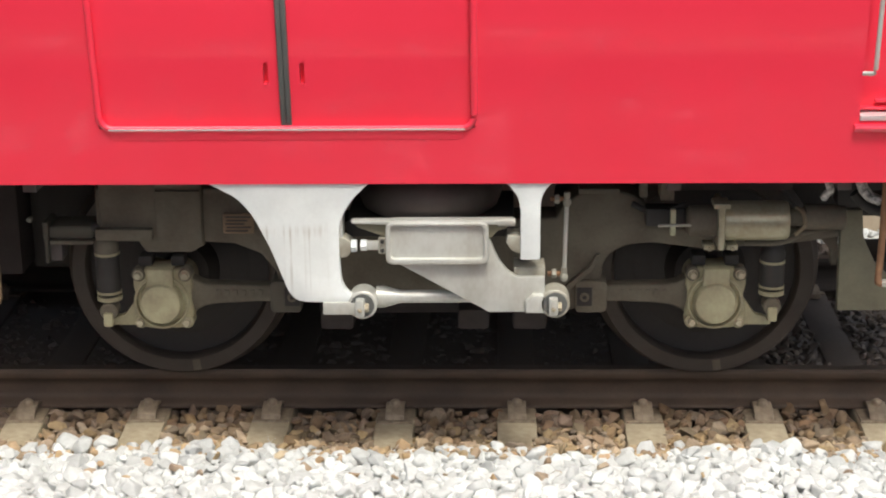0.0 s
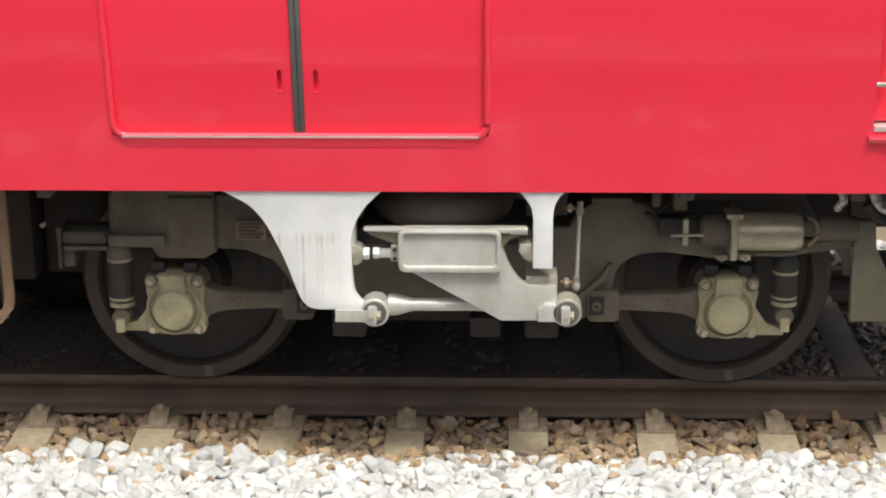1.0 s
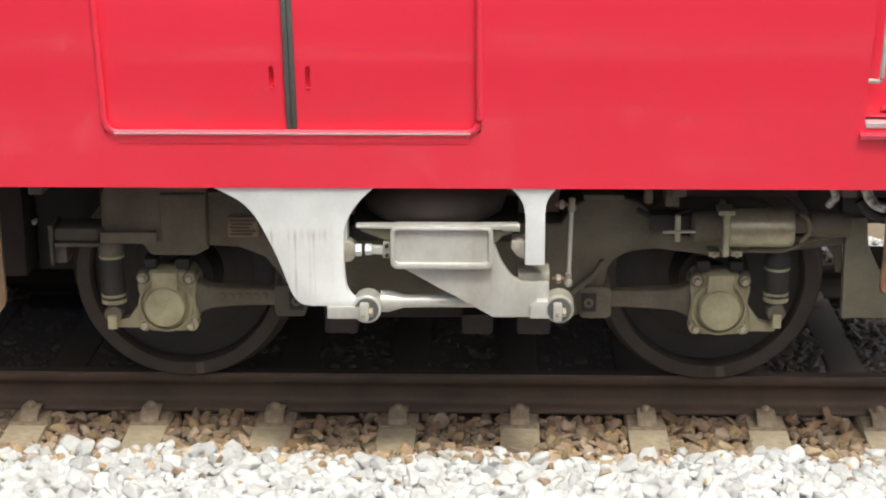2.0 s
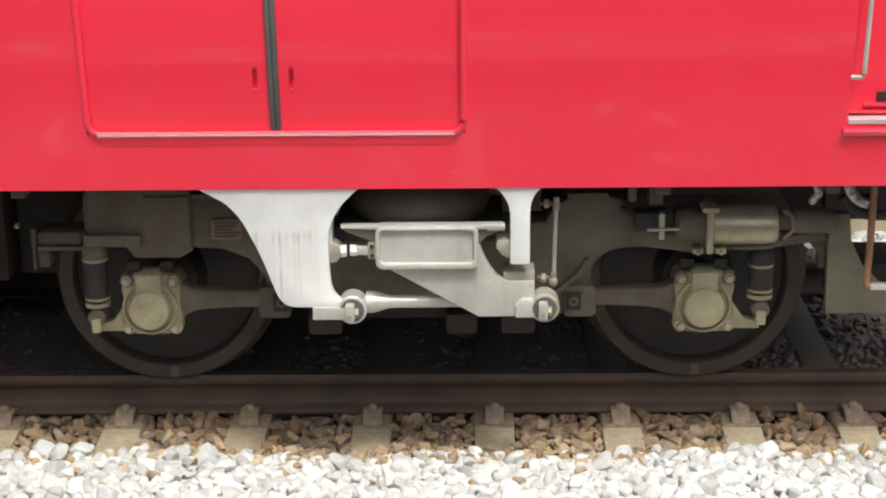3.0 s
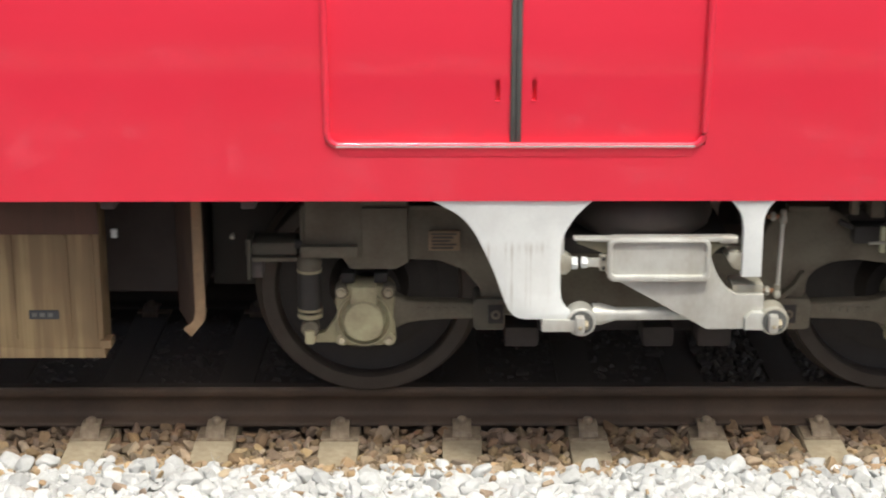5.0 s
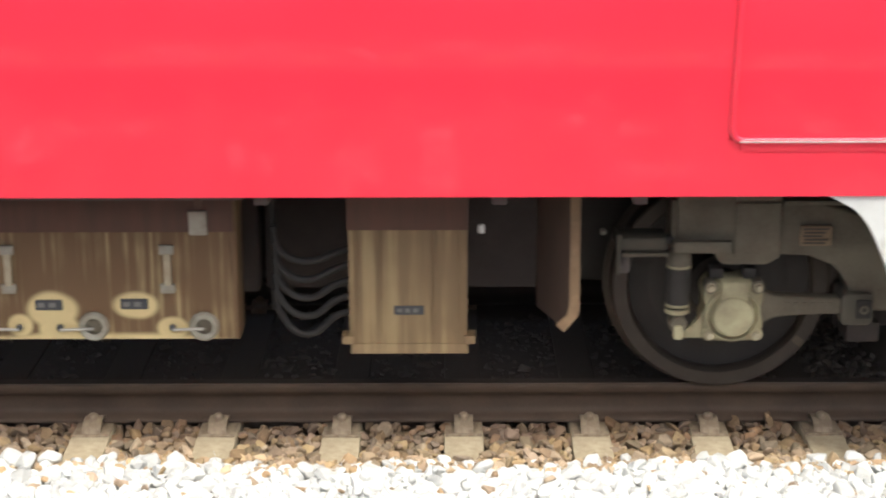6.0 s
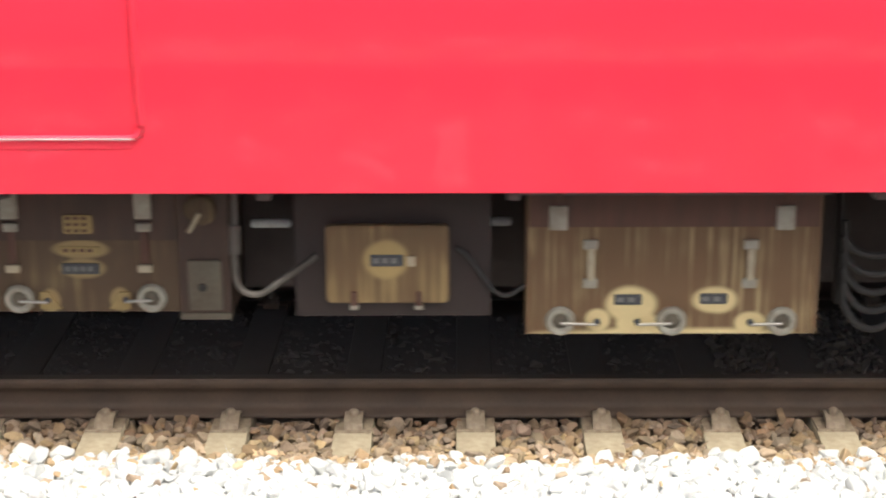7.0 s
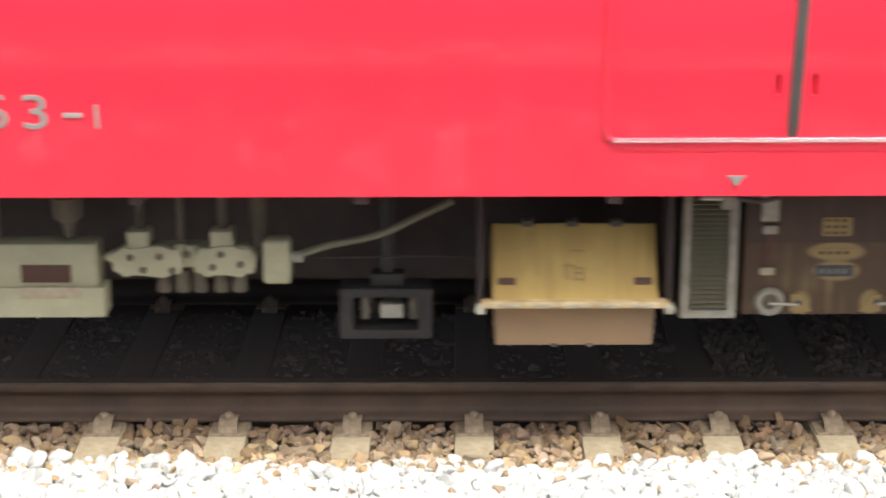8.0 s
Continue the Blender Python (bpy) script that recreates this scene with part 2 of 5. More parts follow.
PLATFORM = material("platform_concrete", (0.42, 0.41, 0.38), rough=0.9, dark=(0.27, 0.26, 0.235), scale=1.6, fine=30, amount=0.9)
BLOCK = material("platform_block", (0.40, 0.39, 0.36), rough=0.9, dark=(0.2, 0.19, 0.17), scale=4, fine=40, amount=0.6, spread=0.6)
FARWALL = material("dusty_platform_wall", (0.46, 0.38, 0.28), rough=0.95, scale=2)


# ---- mesh helpers ----
def finish(name, bm, mat, parent=None, label="", smooth=38):
    bm.normal_update()
    for f in bm.faces:
        f.smooth = True
    for e in bm.edges:
        e.smooth = len(e.link_faces) == 2 and e.calc_face_angle(0) < radians(smooth)
    me = bpy.data.meshes.new(name)
    bm.to_mesh(me)
    bm.free()
    me.materials.append(mat)
    ob = new(name, me)
    if parent:
        ob.parent = parent
    if label:
        ob["label"] = label
    return ob


part = finish


def add_box(bm, x0, x1, y0, y1, z0, z1, bevel=0.004, seg=2):
    m = Matrix.LocRotScale(((x0 + x1) / 2, (y0 + y1) / 2, (z0 + z1) / 2), None, (abs(x1 - x0), abs(y1 - y0), abs(z1 - z0)))
    vs = bmesh.ops.create_cube(bm, size=1, matrix=m)["verts"]
    if bevel:
        es = {e for v in vs for e in v.link_edges}
        bmesh.ops.bevel(bm, geom=list(es), offset=bevel, segments=seg, affect="EDGES", profile=0.6)


def boxes(*rows, bevel=0.004):
    bm = bmesh.new()
    for r in rows:
        add_box(bm, *r, bevel=bevel)
    return bm


def add_lathe(bm, origin, axis, profile, n=32):
    """Turn rings (distance along the axis, radius) about the axis through origin."""
    q = Vector(axis).normalized().to_track_quat("Z", "Y").to_matrix()
    rings = []
    for d, r in profile:
        if r < 1e-6:
            rings.append([bm.verts.new(Vector(origin) + q @ Vector((0, 0, d)))])
        else:
            rings.append([bm.verts.new(Vector(origin) + q @ Vector((r * math.cos(2 * math.pi * i / n), r * math.sin(2 * math.pi * i / n), d))) for i in range(n)])
    for a, b in zip(rings, rings[1:]):
        for i in range(n):
            j = (i + 1) % n
            loop = [a[i % len(a)], a[j % len(a)], b[j % len(b)], b[i % len(b)]]
            seen = []
            for v in loop:
                if v not in seen:
                    seen.append(v)
            if len(seen) > 2:
                bm.faces.new(seen)
    bmesh.ops.recalc_face_normals(bm, faces=bm.faces[:])


def lathe(origin, axis, profile, n=32):
    bm = bmesh.new()
    add_lathe(bm, origin, axis, profile, n)
    return bm


def rod_profile(length, r, chamfer=0.003):
    return [(0, 0), (0, r - chamfer), (chamfer, r), (length - chamfer, r), (length, r - chamfer), (length, 0)]


def rod(a, b, r, n=14, chamfer=0.002):
    d = Vector(b) - Vector(a)
    return lathe(a, d, rod_profile(d.length, r, chamfer), n)


def curve_points(pts, n=6):
    """A smooth line through the points."""
    p = [Vector(q) for q in pts]
    p = [2 * p[0] - p[1], *p, 2 * p[-1] - p[-2]]
    out = []
    for i in range(1, len(p) - 2):
        for k in range(n):
            t = k / n
            a, b, c, d = p[i - 1:i + 3]
            out.append(0.5 * (2 * b + (c - a) * t + (2 * a - 5 * b + 4 * c - d) * t * t + (3 * b - a - 3 * c + d) * t ** 3))
    return [*out, p[-2]]


def add_tube(bm, pts, r, n=10):
    rings, up = [], Vector((0.13, 0.21, 1)).normalized()
    for i, p in enumerate(pts):
        t = (pts[min(i + 1, len(pts) - 1)] - pts[max(i - 1, 0)]).normalized()
        u = t.cross(up if abs(t.dot(up)) < 0.97 else Vector((1, 0, 0))).normalized()
        w = t.cross(u)
        rings.append([bm.verts.new(p + r * (math.cos(2 * math.pi * k / n) * u + math.sin(2 * math.pi * k / n) * w)) for k in range(n)])
    for a, b in zip(rings, rings[1:]):
        for k in range(n):
            bm.faces.new((a[k], a[(k + 1) % n], b[(k + 1) % n], b[k]))
    bm.faces.new(rings[0][::-1])
    bm.faces.new(rings[-1])
    bmesh.ops.recalc_face_normals(bm, faces=bm.faces[:])


def tube(pts, r, n=10, steps=6):
    bm = bmesh.new()
    add_tube(bm, curve_points(pts, steps), r, n)
    return bm


def slab(outline, y0, y1, bevel=0.004, seg=2, axis="y"):
    """An upright plate: an outline in x and z (or y and z), from y0 to y1 thick, with rounded edges."""
    bm = bmesh.new()
    place = (lambda a, c, d: (a, d, c)) if axis == "y" else (lambda a, c, d: (d, a, c))
    v0 = [bm.verts.new(place(a, c, y0)) for a, c in outline]
    v1 = [bm.verts.new(place(a, c, y1)) for a, c in outline]
    bm.faces.new(v0)
    bm.faces.new(v1[::-1])
    k = len(v0)
    for i in range(k):
        bm.faces.new((v0[i], v1[i], v1[(i + 1) % k], v0[(i + 1) % k]))
    bmesh.ops.recalc_face_normals(bm, faces=bm.faces[:])
    if bevel:
        rim = [e for e in bm.edges if (e.verts[0] in v0 and e.verts[1] in v0) or (e.verts[0] in v1 and e.verts[1] in v1)]
        bmesh.ops.bevel(bm, geom=rim, offset=bevel, segments=seg, affect="EDGES", profile=0.5)
    return bm


def rounded(x0, x1, z0, z1, r, n=5):
    """A rectangle's outline with rounded corners."""
    out = []
    for cx, cz, a in ((x1 - r, z0 + r, -90), (x1 - r, z1 - r, 0), (x0 + r, z1 - r, 90), (x0 + r, z0 + r, 180)):
        out += [(cx + r * math.cos(radians(a + 90 * i / n)), cz + r * math.sin(radians(a + 90 * i / n))) for i in range(n + 1)]
    return out


def ring_frame(outer, inner, y0, y1, bevel=0.004):
    """A flat frame between two outlines with as many corners."""
    bm = bmesh.new()
    vs = [[bm.verts.new((x, y, z)) for x, z in o] for o in (outer, inner) for y in (y0, y1)]
    o0, o1, i0, i1 = vs
    k = len(o0)
    for i in range(k):
        j = (i + 1) % k
        for a, b in ((o0, o1), (o1, i1), (i1, i0), (i0, o0)):
            bm.faces.new((a[i], a[j], b[j], b[i]))
    bmesh.ops.recalc_face_normals(bm, faces=bm.faces[:])
    if bevel:
        es = [e for e in bm.edges if any(all(v in s for v in e.verts) for s in ([o0, i0], [o0], [i0]) for s in s)]
        bmesh.ops.bevel(bm, geom=es, offset=bevel, segments=2, affect="EDGES", profile=0.5)
    return bm


def smooth_outline(pts, n=4):
    return [(p.x, p.y) for p in curve_points([(a, b, 0) for a, b in pts], n)]


def hex_bolt(name, x, y, z, r, parent, mat, length=0.02):
    """A hexagonal bolt head on a washer, facing the platform."""
    bm = lathe((x, y, z), (0, -1, 0), [(-0.004, 0), (-0.004, r * 1.25), (0.003, r * 1.25), (0.003, r)], 20)
    add_lathe(bm, (x, y - 0.003, z), (0, -1, 0), [(0, r), (length * 0.8, r), (length, r * 0.8), (length, 0)], 6)
    return part(name, bm, mat, parent)


# ---- ground, track and platforms ----
rng = random.Random(7)


def sheet(name, x0, x1, y0, y1, z0, z1, mat, label):
    bm = bmesh.new()
    add_box(bm, x0, x1, y0, y1, z0, z1, bevel=0)
    return tagged(finish(name, bm, mat), label, name.split("_")[0], kind="structure")


sheet("ground", -2500, 2500, -2500, 2500, -0.9, -0.235, SOIL, "level dusty soil under ballast and gravel")
sheet("gravel_bed", -40, 40, -2.55, -1.12, -0.3, -0.19, GROUNDGREY, "pale grey gravel bed beside the track")
sheet("ballast_bed", -40, 40, -5.4, -2.55, -0.3, -0.205, SOIL, "dusty brown ballast bed of the nearer track")
sheet("platform", -60, 60, -16, -5.6, -0.235, 1.0, PLATFORM, "plain concrete platform across the track")
sheet("wall_back", -60, 60, -16.4, -16.0, -0.235, 4.2, PLATFORM, "plain concrete wall at the back of the platform")
sheet("platform_far", -60, 60, 2.02, 9.0, -0.235, 1.05, FARWALL, "dusty beige concrete platform behind the train")
sheet("wall_far", -60, 60, 9.0, 9.4, -0.235, 4.2, PLATFORM, "plain concrete wall behind the far platform")


sheet("ballast_bed", -40, 40, -0.49, 1.79, -0.24, -0.188, SHADEBED, "dust packed between the stones of the track, shade painted in")


def platform_blocks():
    """Unseen concrete blocks in three courses that face the platform across the track, added for reflections."""
    face = bpy.data.objects["platform"]
    one = part("block", boxes((-0.345, 0.345, -0.03, 0.02, -0.17, 0.17), bevel=0.008), BLOCK, face)
    for row in range(3):
        for k in range(18):
            ob = one if row == k == 0 else one.copy()
            if ob is not one:
                scene.collection.objects.link(ob)
            ob.location = (-6.2 + 0.7 * k + 0.35 * (row % 2), -5.58, -0.03 + 0.35 * row)


platform_blocks()


def rail(y, mat=RAILRUST):
    """A flat-bottomed rail, 153 mm high, its head at z = 0."""
    half = [(0.0, 0.0), (0.024, -0.001), (0.030, -0.004), (0.0325, -0.012), (0.0325, -0.036), (0.026, -0.043), (0.010, -0.055),
            (0.0075, -0.075), (0.0075, -0.105), (0.012, -0.122), (0.030, -0.131), (0.061, -0.140), (0.0635, -0.144), (0.0635, -0.153)]
    outline = [(y + a, b) for a, b in half] + [(y - a, b) for a, b in half[:0:-1]]
    ob = finish("rail", slab(outline, -30, 30, bevel=0, axis="x"), mat, smooth=50)
    tagged(ob, "brown rusty steel rail with a dull worn head on concrete sleepers", "rail", "rails of the track")
    top = boxes((-30, 30, y - 0.027, y + 0.026, -0.006, 0.0012), bevel=0)
    part("running_band", top, RAILTOP, ob, "dull worn running surface")


NEAR_TRACK = -3.50
RAIL_Y = (-0.566, 0.934)
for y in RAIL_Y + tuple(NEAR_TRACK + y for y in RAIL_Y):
    rail(y, SHADERAIL if y > 0 else RAILRUST)

SLEEPER_X = [-1.415, -0.905, -0.409, 0.077, 0.581, 1.065, 1.512]
SLEEPER_X = [-1.415 - 0.497 * k for k in range(16, 0, -1)] + SLEEPER_X + [1.512 + 0.497 * k for k in range(1, 16)]


def sleeper():
    """A concrete sleeper with sunk middle, and at each rail a base plate, two clips and their bolts."""
    prof = [(-1.04, -0.205), (-1.03, -0.172), (-0.83, -0.168), (-0.80, -0.163), (-0.35, -0.163), (-0.1, -0.178),
            (0.47, -0.178), (0.72, -0.163), (1.17, -0.163), (1.20, -0.168), (1.40, -0.172), (1.41, -0.205), (1.41, -0.33), (-1.04, -0.33)]
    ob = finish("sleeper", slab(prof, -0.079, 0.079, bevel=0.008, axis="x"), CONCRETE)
    tagged(ob, "weathered concrete sleeper with rust-stained rail seats, sunk in ballast", "sleeper", "sleepers of the track")
    for side in (-1, 1):
        y = RAIL_Y[side > 0]
        a, b = sorted((y - 0.105, y + 0.196) if side > 0 else (y - 0.196, y + 0.105))
        part("base_plate", boxes((-0.074, 0.074, a, b, -0.166, -0.1545), bevel=0.003), CLIPRUST, ob)
        for out in (-1, 1):
            yc = y + out * 0.118
            bm = slab([(yc - out * 0.072, -0.128), (yc - out * 0.03, -0.113), (yc + out * 0.02, -0.115), (yc + out * 0.055, -0.135),
                       (yc + out * 0.062, -0.156), (yc + out * 0.045, -0.156), (yc + out * 0.035, -0.140), (yc - out * 0.02, -0.128), (yc - out * 0.07, -0.139)],
                      -0.038, 0.038, bevel=0.003, axis="x")
            clip = part("clip", bm, CLIPRUST, ob, "bent steel rail clip")
            bolt = lathe((0, yc, -0.118), (0, 0, 1), [(0, 0), (0, 0.024), (0.005, 0.024), (0.005, 0.017)], 16)
            add_lathe(bolt, (0, yc, -0.113), (0, 0, 1), [(0, 0.021), (0.012, 0.021), (0.017, 0.018), (0.022, 0.011), (0.024, 0)], 12)
            part("bolt", bolt, CLIPRUST, clip)
    return ob


first = sleeper()
first.matrix_basis = pose(SLEEPER_X[0], 0, 0)
for x in SLEEPER_X[1:]:
    copy_thing(first, pose(x, 0, 0.003 * rng.uniform(-1, 1), 0, 0, rng.uniform(-0.8, 0.8)))
for x in SLEEPER_X[6:-6]:
    copy_thing(first, pose(x + 0.2, NEAR_TRACK, 0, 0, 0, rng.uniform(-0.8, 0.8)))


def stone_shapes(count, seed, flat=0.75, points=15, worn=0.05):
    """Broken stones: hulls of points scattered near a rough block."""
    r = random.Random(seed)
    out = []
    for _ in range(count):
        bm = bmesh.new()
        for _ in range(points):
            v = Vector((r.gauss(0, 1), r.gauss(0, 1), r.gauss(0, 1))).normalized()
            m = max(abs(c) for c in v)
            v = v * (0.55 + 0.45 / m * 0.72) * r.uniform(0.85, 1.08)
            bm.verts.new((v.x * 1.15, v.y * 0.9, v.z * flat))
        res = bmesh.ops.convex_hull(bm, input=bm.verts[:])
        bmesh.ops.delete(bm, geom=[g for g in {*res["geom_interior"], *res["geom_unused"]} if isinstance(g, bmesh.types.BMVert)], context="VERTS")
        bmesh.ops.bevel(bm, geom=bm.edges[:], offset=worn, segments=1, affect="EDGES")
        bmesh.ops.triangulate(bm, faces=bm.faces[:])
        bm.verts.index_update()
        out.append((np.array([v.co[:] for v in bm.verts]), np.array([[v.index for v in f.verts] for f in bm.faces])))
        bm.free()
    return out


def heap(name, spots, shapes, mat, label, seed):
    """Many stones in one mesh. spots: (x, y, z, size)."""
    r = np.random.RandomState(seed)
    vs, fs, base = [], [], 0
    for x, y, z, size in spots:
        v, f = shapes[r.randint(len(shapes))]
        e = Euler((r.normal(0, 0.5), r.normal(0, 0.5), r.uniform(0, 6.28)))
        vs.append(v @ np.array(e.to_matrix()).T * size + (x, y, z))
        fs.append(f + base)
        base += len(v)
    me = bpy.data.meshes.new(name)
    vs, fs = np.concatenate(vs), np.concatenate(fs)
    me.from_pydata(vs.tolist(), [], fs.tolist())
    me.materials.append(mat)
    return tagged(new(name, me), label, "gravel", kind="stuff")


def spread(x0, x1, y0, y1, step, size, height, seed, skip=lambda x, y: False):
    r = random.Random(seed)
    out, y = [], y0
    while y < y1:
        x = x0 + r.uniform(0, step)
        while x < x1:
            px, py = x + r.uniform(-0.4, 0.4) * step, y + r.uniform(-0.4, 0.4) * step
            if not skip(px, py):
                s = size * math.exp(r.gauss(0, 0.27))
                out.append((px, py, height(px, py) + r.uniform(-0.3, 0.3) * s, s))
            x += step
        y += step
    return out


def on_sleeper(x, y, edge=0.085):
    return any(abs(x - s) < edge for s in SLEEPER_X)


def near_rail(y, w=0.085):
    return any(abs(y - r) < w for r in RAIL_Y)


def edge_line(x):
    return -1.06 - 0.05 * noise.noise(Vector((x * 1.7, 3.1, 0))) - 0.03 * noise.noise(Vector((x * 6, 9.1, 0)))


pale = stone_shapes(40, 3, 0.70, 22, 0.06)
rusty = stone_shapes(30, 4, 0.62, 14, 0.045)
white_h = lambda x, y: -0.170 + 0.03 * noise.noise(Vector((x * 1.3, y * 2, 5))) + 0.02 * min(1, max(0, (-1.1 - y) * 4))
white_spots = spread(-2.7, 2.7, -1.75, -0.95, 0.036, 0.0300, white_h, 11, lambda x, y: y > edge_line(x) + 0.03)
white_spots += spread(-2.7, 2.7, -1.75, -0.95, 0.080, 0.038, lambda x, y: white_h(x, y) + 0.010, 12, lambda x, y: y > edge_line(x) + 0.05)
white_spots += spread(-3.4, 3.4, -2.55, -1.75, 0.055, 0.037, white_h, 13)
white_spots = [(x, y, z, min(s, 0.054 if y > -1.75 else 0.07)) for x, y, z, s in white_spots]
heap("white_gravel", white_spots, pale, WHITESTONE, "broken pale grey limestone gravel heaped beside the track", 1)
crib = lambda x, y: -0.188 + 0.012 * noise.noise(Vector((x * 3, y * 3, 1))) + (0.016 if y < -0.95 else 0) - (0.012 if y > -0.5 else 0) + 0.012 * min(1, max(0, (y + 0.74) * 12)) * (y < -0.5)
brown_spots = spread(-2.9, 2.9, -1.25, -0.5, 0.035, 0.0275, crib, 21, lambda x, y: y < edge_line(x) - 0.05 or (on_sleeper(x, y, 0.081) and y > -0.99) or near_rail(y, 0.05))
brown_spots += spread(-2.9, 2.9, -1.2, -0.52, 0.075, 0.037, lambda x, y: crib(x, y) + 0.006, 22, lambda x, y: y < edge_line(x) or (on_sleeper(x, y, 0.086) and y > -1.01) or near_rail(y, 0.06))
brown_spots += spread(-2.9, 2.9, -1.16, -0.94, 0.022, 0.0105, lambda x, y: crib(x, y) + 0.012, 25, lambda x, y: y < edge_line(x) - 0.02 or (on_sleeper(x, y, 0.08) and y > -0.99))
brown_spots += spread(-2.9, 2.9, -1.32, -1.05, 0.17, 0.024, lambda x, y: white_h(x, y) + 0.02, 24)
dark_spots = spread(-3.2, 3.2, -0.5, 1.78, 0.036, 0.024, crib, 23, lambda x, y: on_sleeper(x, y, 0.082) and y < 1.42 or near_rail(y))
heap("oily_ballast", dark_spots, rusty, DARKSTONE, "ballast between and behind the rails, the car's shade painted in", 3)
brown_spots = [(x, y, z, min(s, 0.044)) for x, y, z, s in brown_spots]
far_spots = spread(1.3, 4.2, 1.76, 2.0, 0.045, 0.034, lambda x, y: -0.19, 27)
heap("far_gravel", far_spots, pale, WHITESTONE, "pale limestone gravel along the foot of the far platform", 5)
end_spots = spread(1.12, 3.3, -0.48, 1.74, 0.036, 0.024, lambda x, y: crib(x, y) + 0.022, 28, lambda x, y: on_sleeper(x, y, 0.09) and y < 1.42 or near_rail(y))
heap("dry_ballast", [(x, y, z, min(k, 0.034)) for x, y, z, k in end_spots], rusty, LITSTONE, "grey-brown ballast stones between the rails, lightened for light at the car's end", 6)
# Unseen pale patches, laid out for their reflections in the red side.
reflected = lambda x, y: noise.noise(Vector((x * 1.6, y * 4.0, 2.5))) > 0.02 and (-4.85 < y < -4.05 or -3.8 < y < -3.0)
near_spots = spread(-5.5, 5.5, -4.95, -2.55, 0.075, 0.045, lambda x, y: -0.205, 26, lambda x, y: near_rail(y - NEAR_TRACK, 0.09) or on_sleeper(x - 0.2, y, 0.085))
heap("fresh_gravel", [q for q in near_spots if reflected(q[0], q[1])], pale, WHITESTONE, "unseen pale limestone patches on the nearer track, added for reflections", 7)
heap("near_ballast", [q for q in near_spots if not reflected(q[0], q[1])], rusty, BROWNSTONE, "rust-brown ballast of the nearer track before the platform", 4)
# Stones go from dark by the rail to pale by the gravel.
zone = lambda q: q[1] + 0.05 * noise.noise(Vector((q[0] * 5, q[1] * 5, 7)))
heap("brown_ballast", [q for q in brown_spots if -0.97 <= zone(q) < -0.78], rusty, BROWNSTONE, "rust-stained broken ballast stones between the sleepers", 2)
heap("rusty_ballast", [q for q in brown_spots if zone(q) >= -0.78], rusty, DEEPBROWNSTONE, "dark red-brown ballast stones close under the rail", 8)
heap("tan_rubble", [q for q in brown_spots if zone(q) < -0.97], rusty, TANSTONE, "tan ballast and fine rubble before the pale gravel", 9)

# ---- the train car: all its parts move with it ----
car = new("train_car")
tagged(car, "red railway carriage with grey bogie, white brackets and dusty underfloor boxes", "train")
DOORS = (-0.731, -6.275)
SIDE = -1.37


def side_y(z):
    return SIDE


def body():
    """The pressed side wall with its door openings, folded over at the foot."""
    xs, holes = {-16.0, 2.05, 1.238, 1.85}, [(1.238, 1.85, 1.205, 3.0)]
    for c in DOORS:
        xs |= {c - 0.655, c + 0.655}
        holes.append((c - 0.655, c + 0.655, 1.188, 3.05))
    xs |= {-16 + 0.62 * k for k in range(29)}
    xs = sorted(xs)
    zs = [0.979, 1.05, 1.065, 1.10, 1.188, 1.205, 1.5, 1.7, 1.75, 2.0, 2.5, 3.0, 3.05, 3.3]
    bm = bmesh.new()
    g = {(i, k): bm.verts.new((x, side_y(z), z)) for i, x in enumerate(xs) for k, z in enumerate(zs)}
    for i in range(len(xs) - 1):
        for k in range(len(zs) - 1):
            cx, cz = (xs[i] + xs[i + 1]) / 2, (zs[k] + zs[k + 1]) / 2
            if not any(a < cx < b and c < cz < d for a, b, c, d in holes):
                bm.faces.new((g[i, k], g[i + 1, k], g[i + 1, k + 1], g[i, k + 1]))
    bmesh.ops.delete(bm, geom=[v for v in bm.verts if not v.link_faces], context="VERTS")
    bmesh.ops.solidify(bm, geom=bm.faces[:], thickness=0.045)
    bmesh.ops.recalc_face_normals(bm, faces=bm.faces[:])
    part("side_wall", bm, RED, car, "glossy red painted side wall", smooth=30)
    part("side_wall", boxes((-16, 2.05, 1.60, 1.65, 0.99, 3.3), bevel=0.01), RED, car, "glossy red painted side wall")
    for x0, x1 in ((2.0, 2.05), (-16, -15.95)):
        part("end_wall", boxes((x0, x1, -1.285, 1.60, 0.99, 3.3), bevel=0.01), RED, car)
    part("roof", slab([(-1.44, 3.3), (-1.3, 3.5), (-0.8, 3.62), (0.1, 3.66), (1.0, 3.62), (1.53, 3.5), (1.65, 3.3)], -16, 2.05, bevel=0, axis="x"), LIGHTGREY, car, "grey roof")
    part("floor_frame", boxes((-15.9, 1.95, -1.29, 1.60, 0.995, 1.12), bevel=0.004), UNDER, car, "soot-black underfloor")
    part("inner_partition", boxes((-15.9, 1.95, -1.10, -1.06, 1.12, 3.2), bevel=0), UNDER, car)


body()


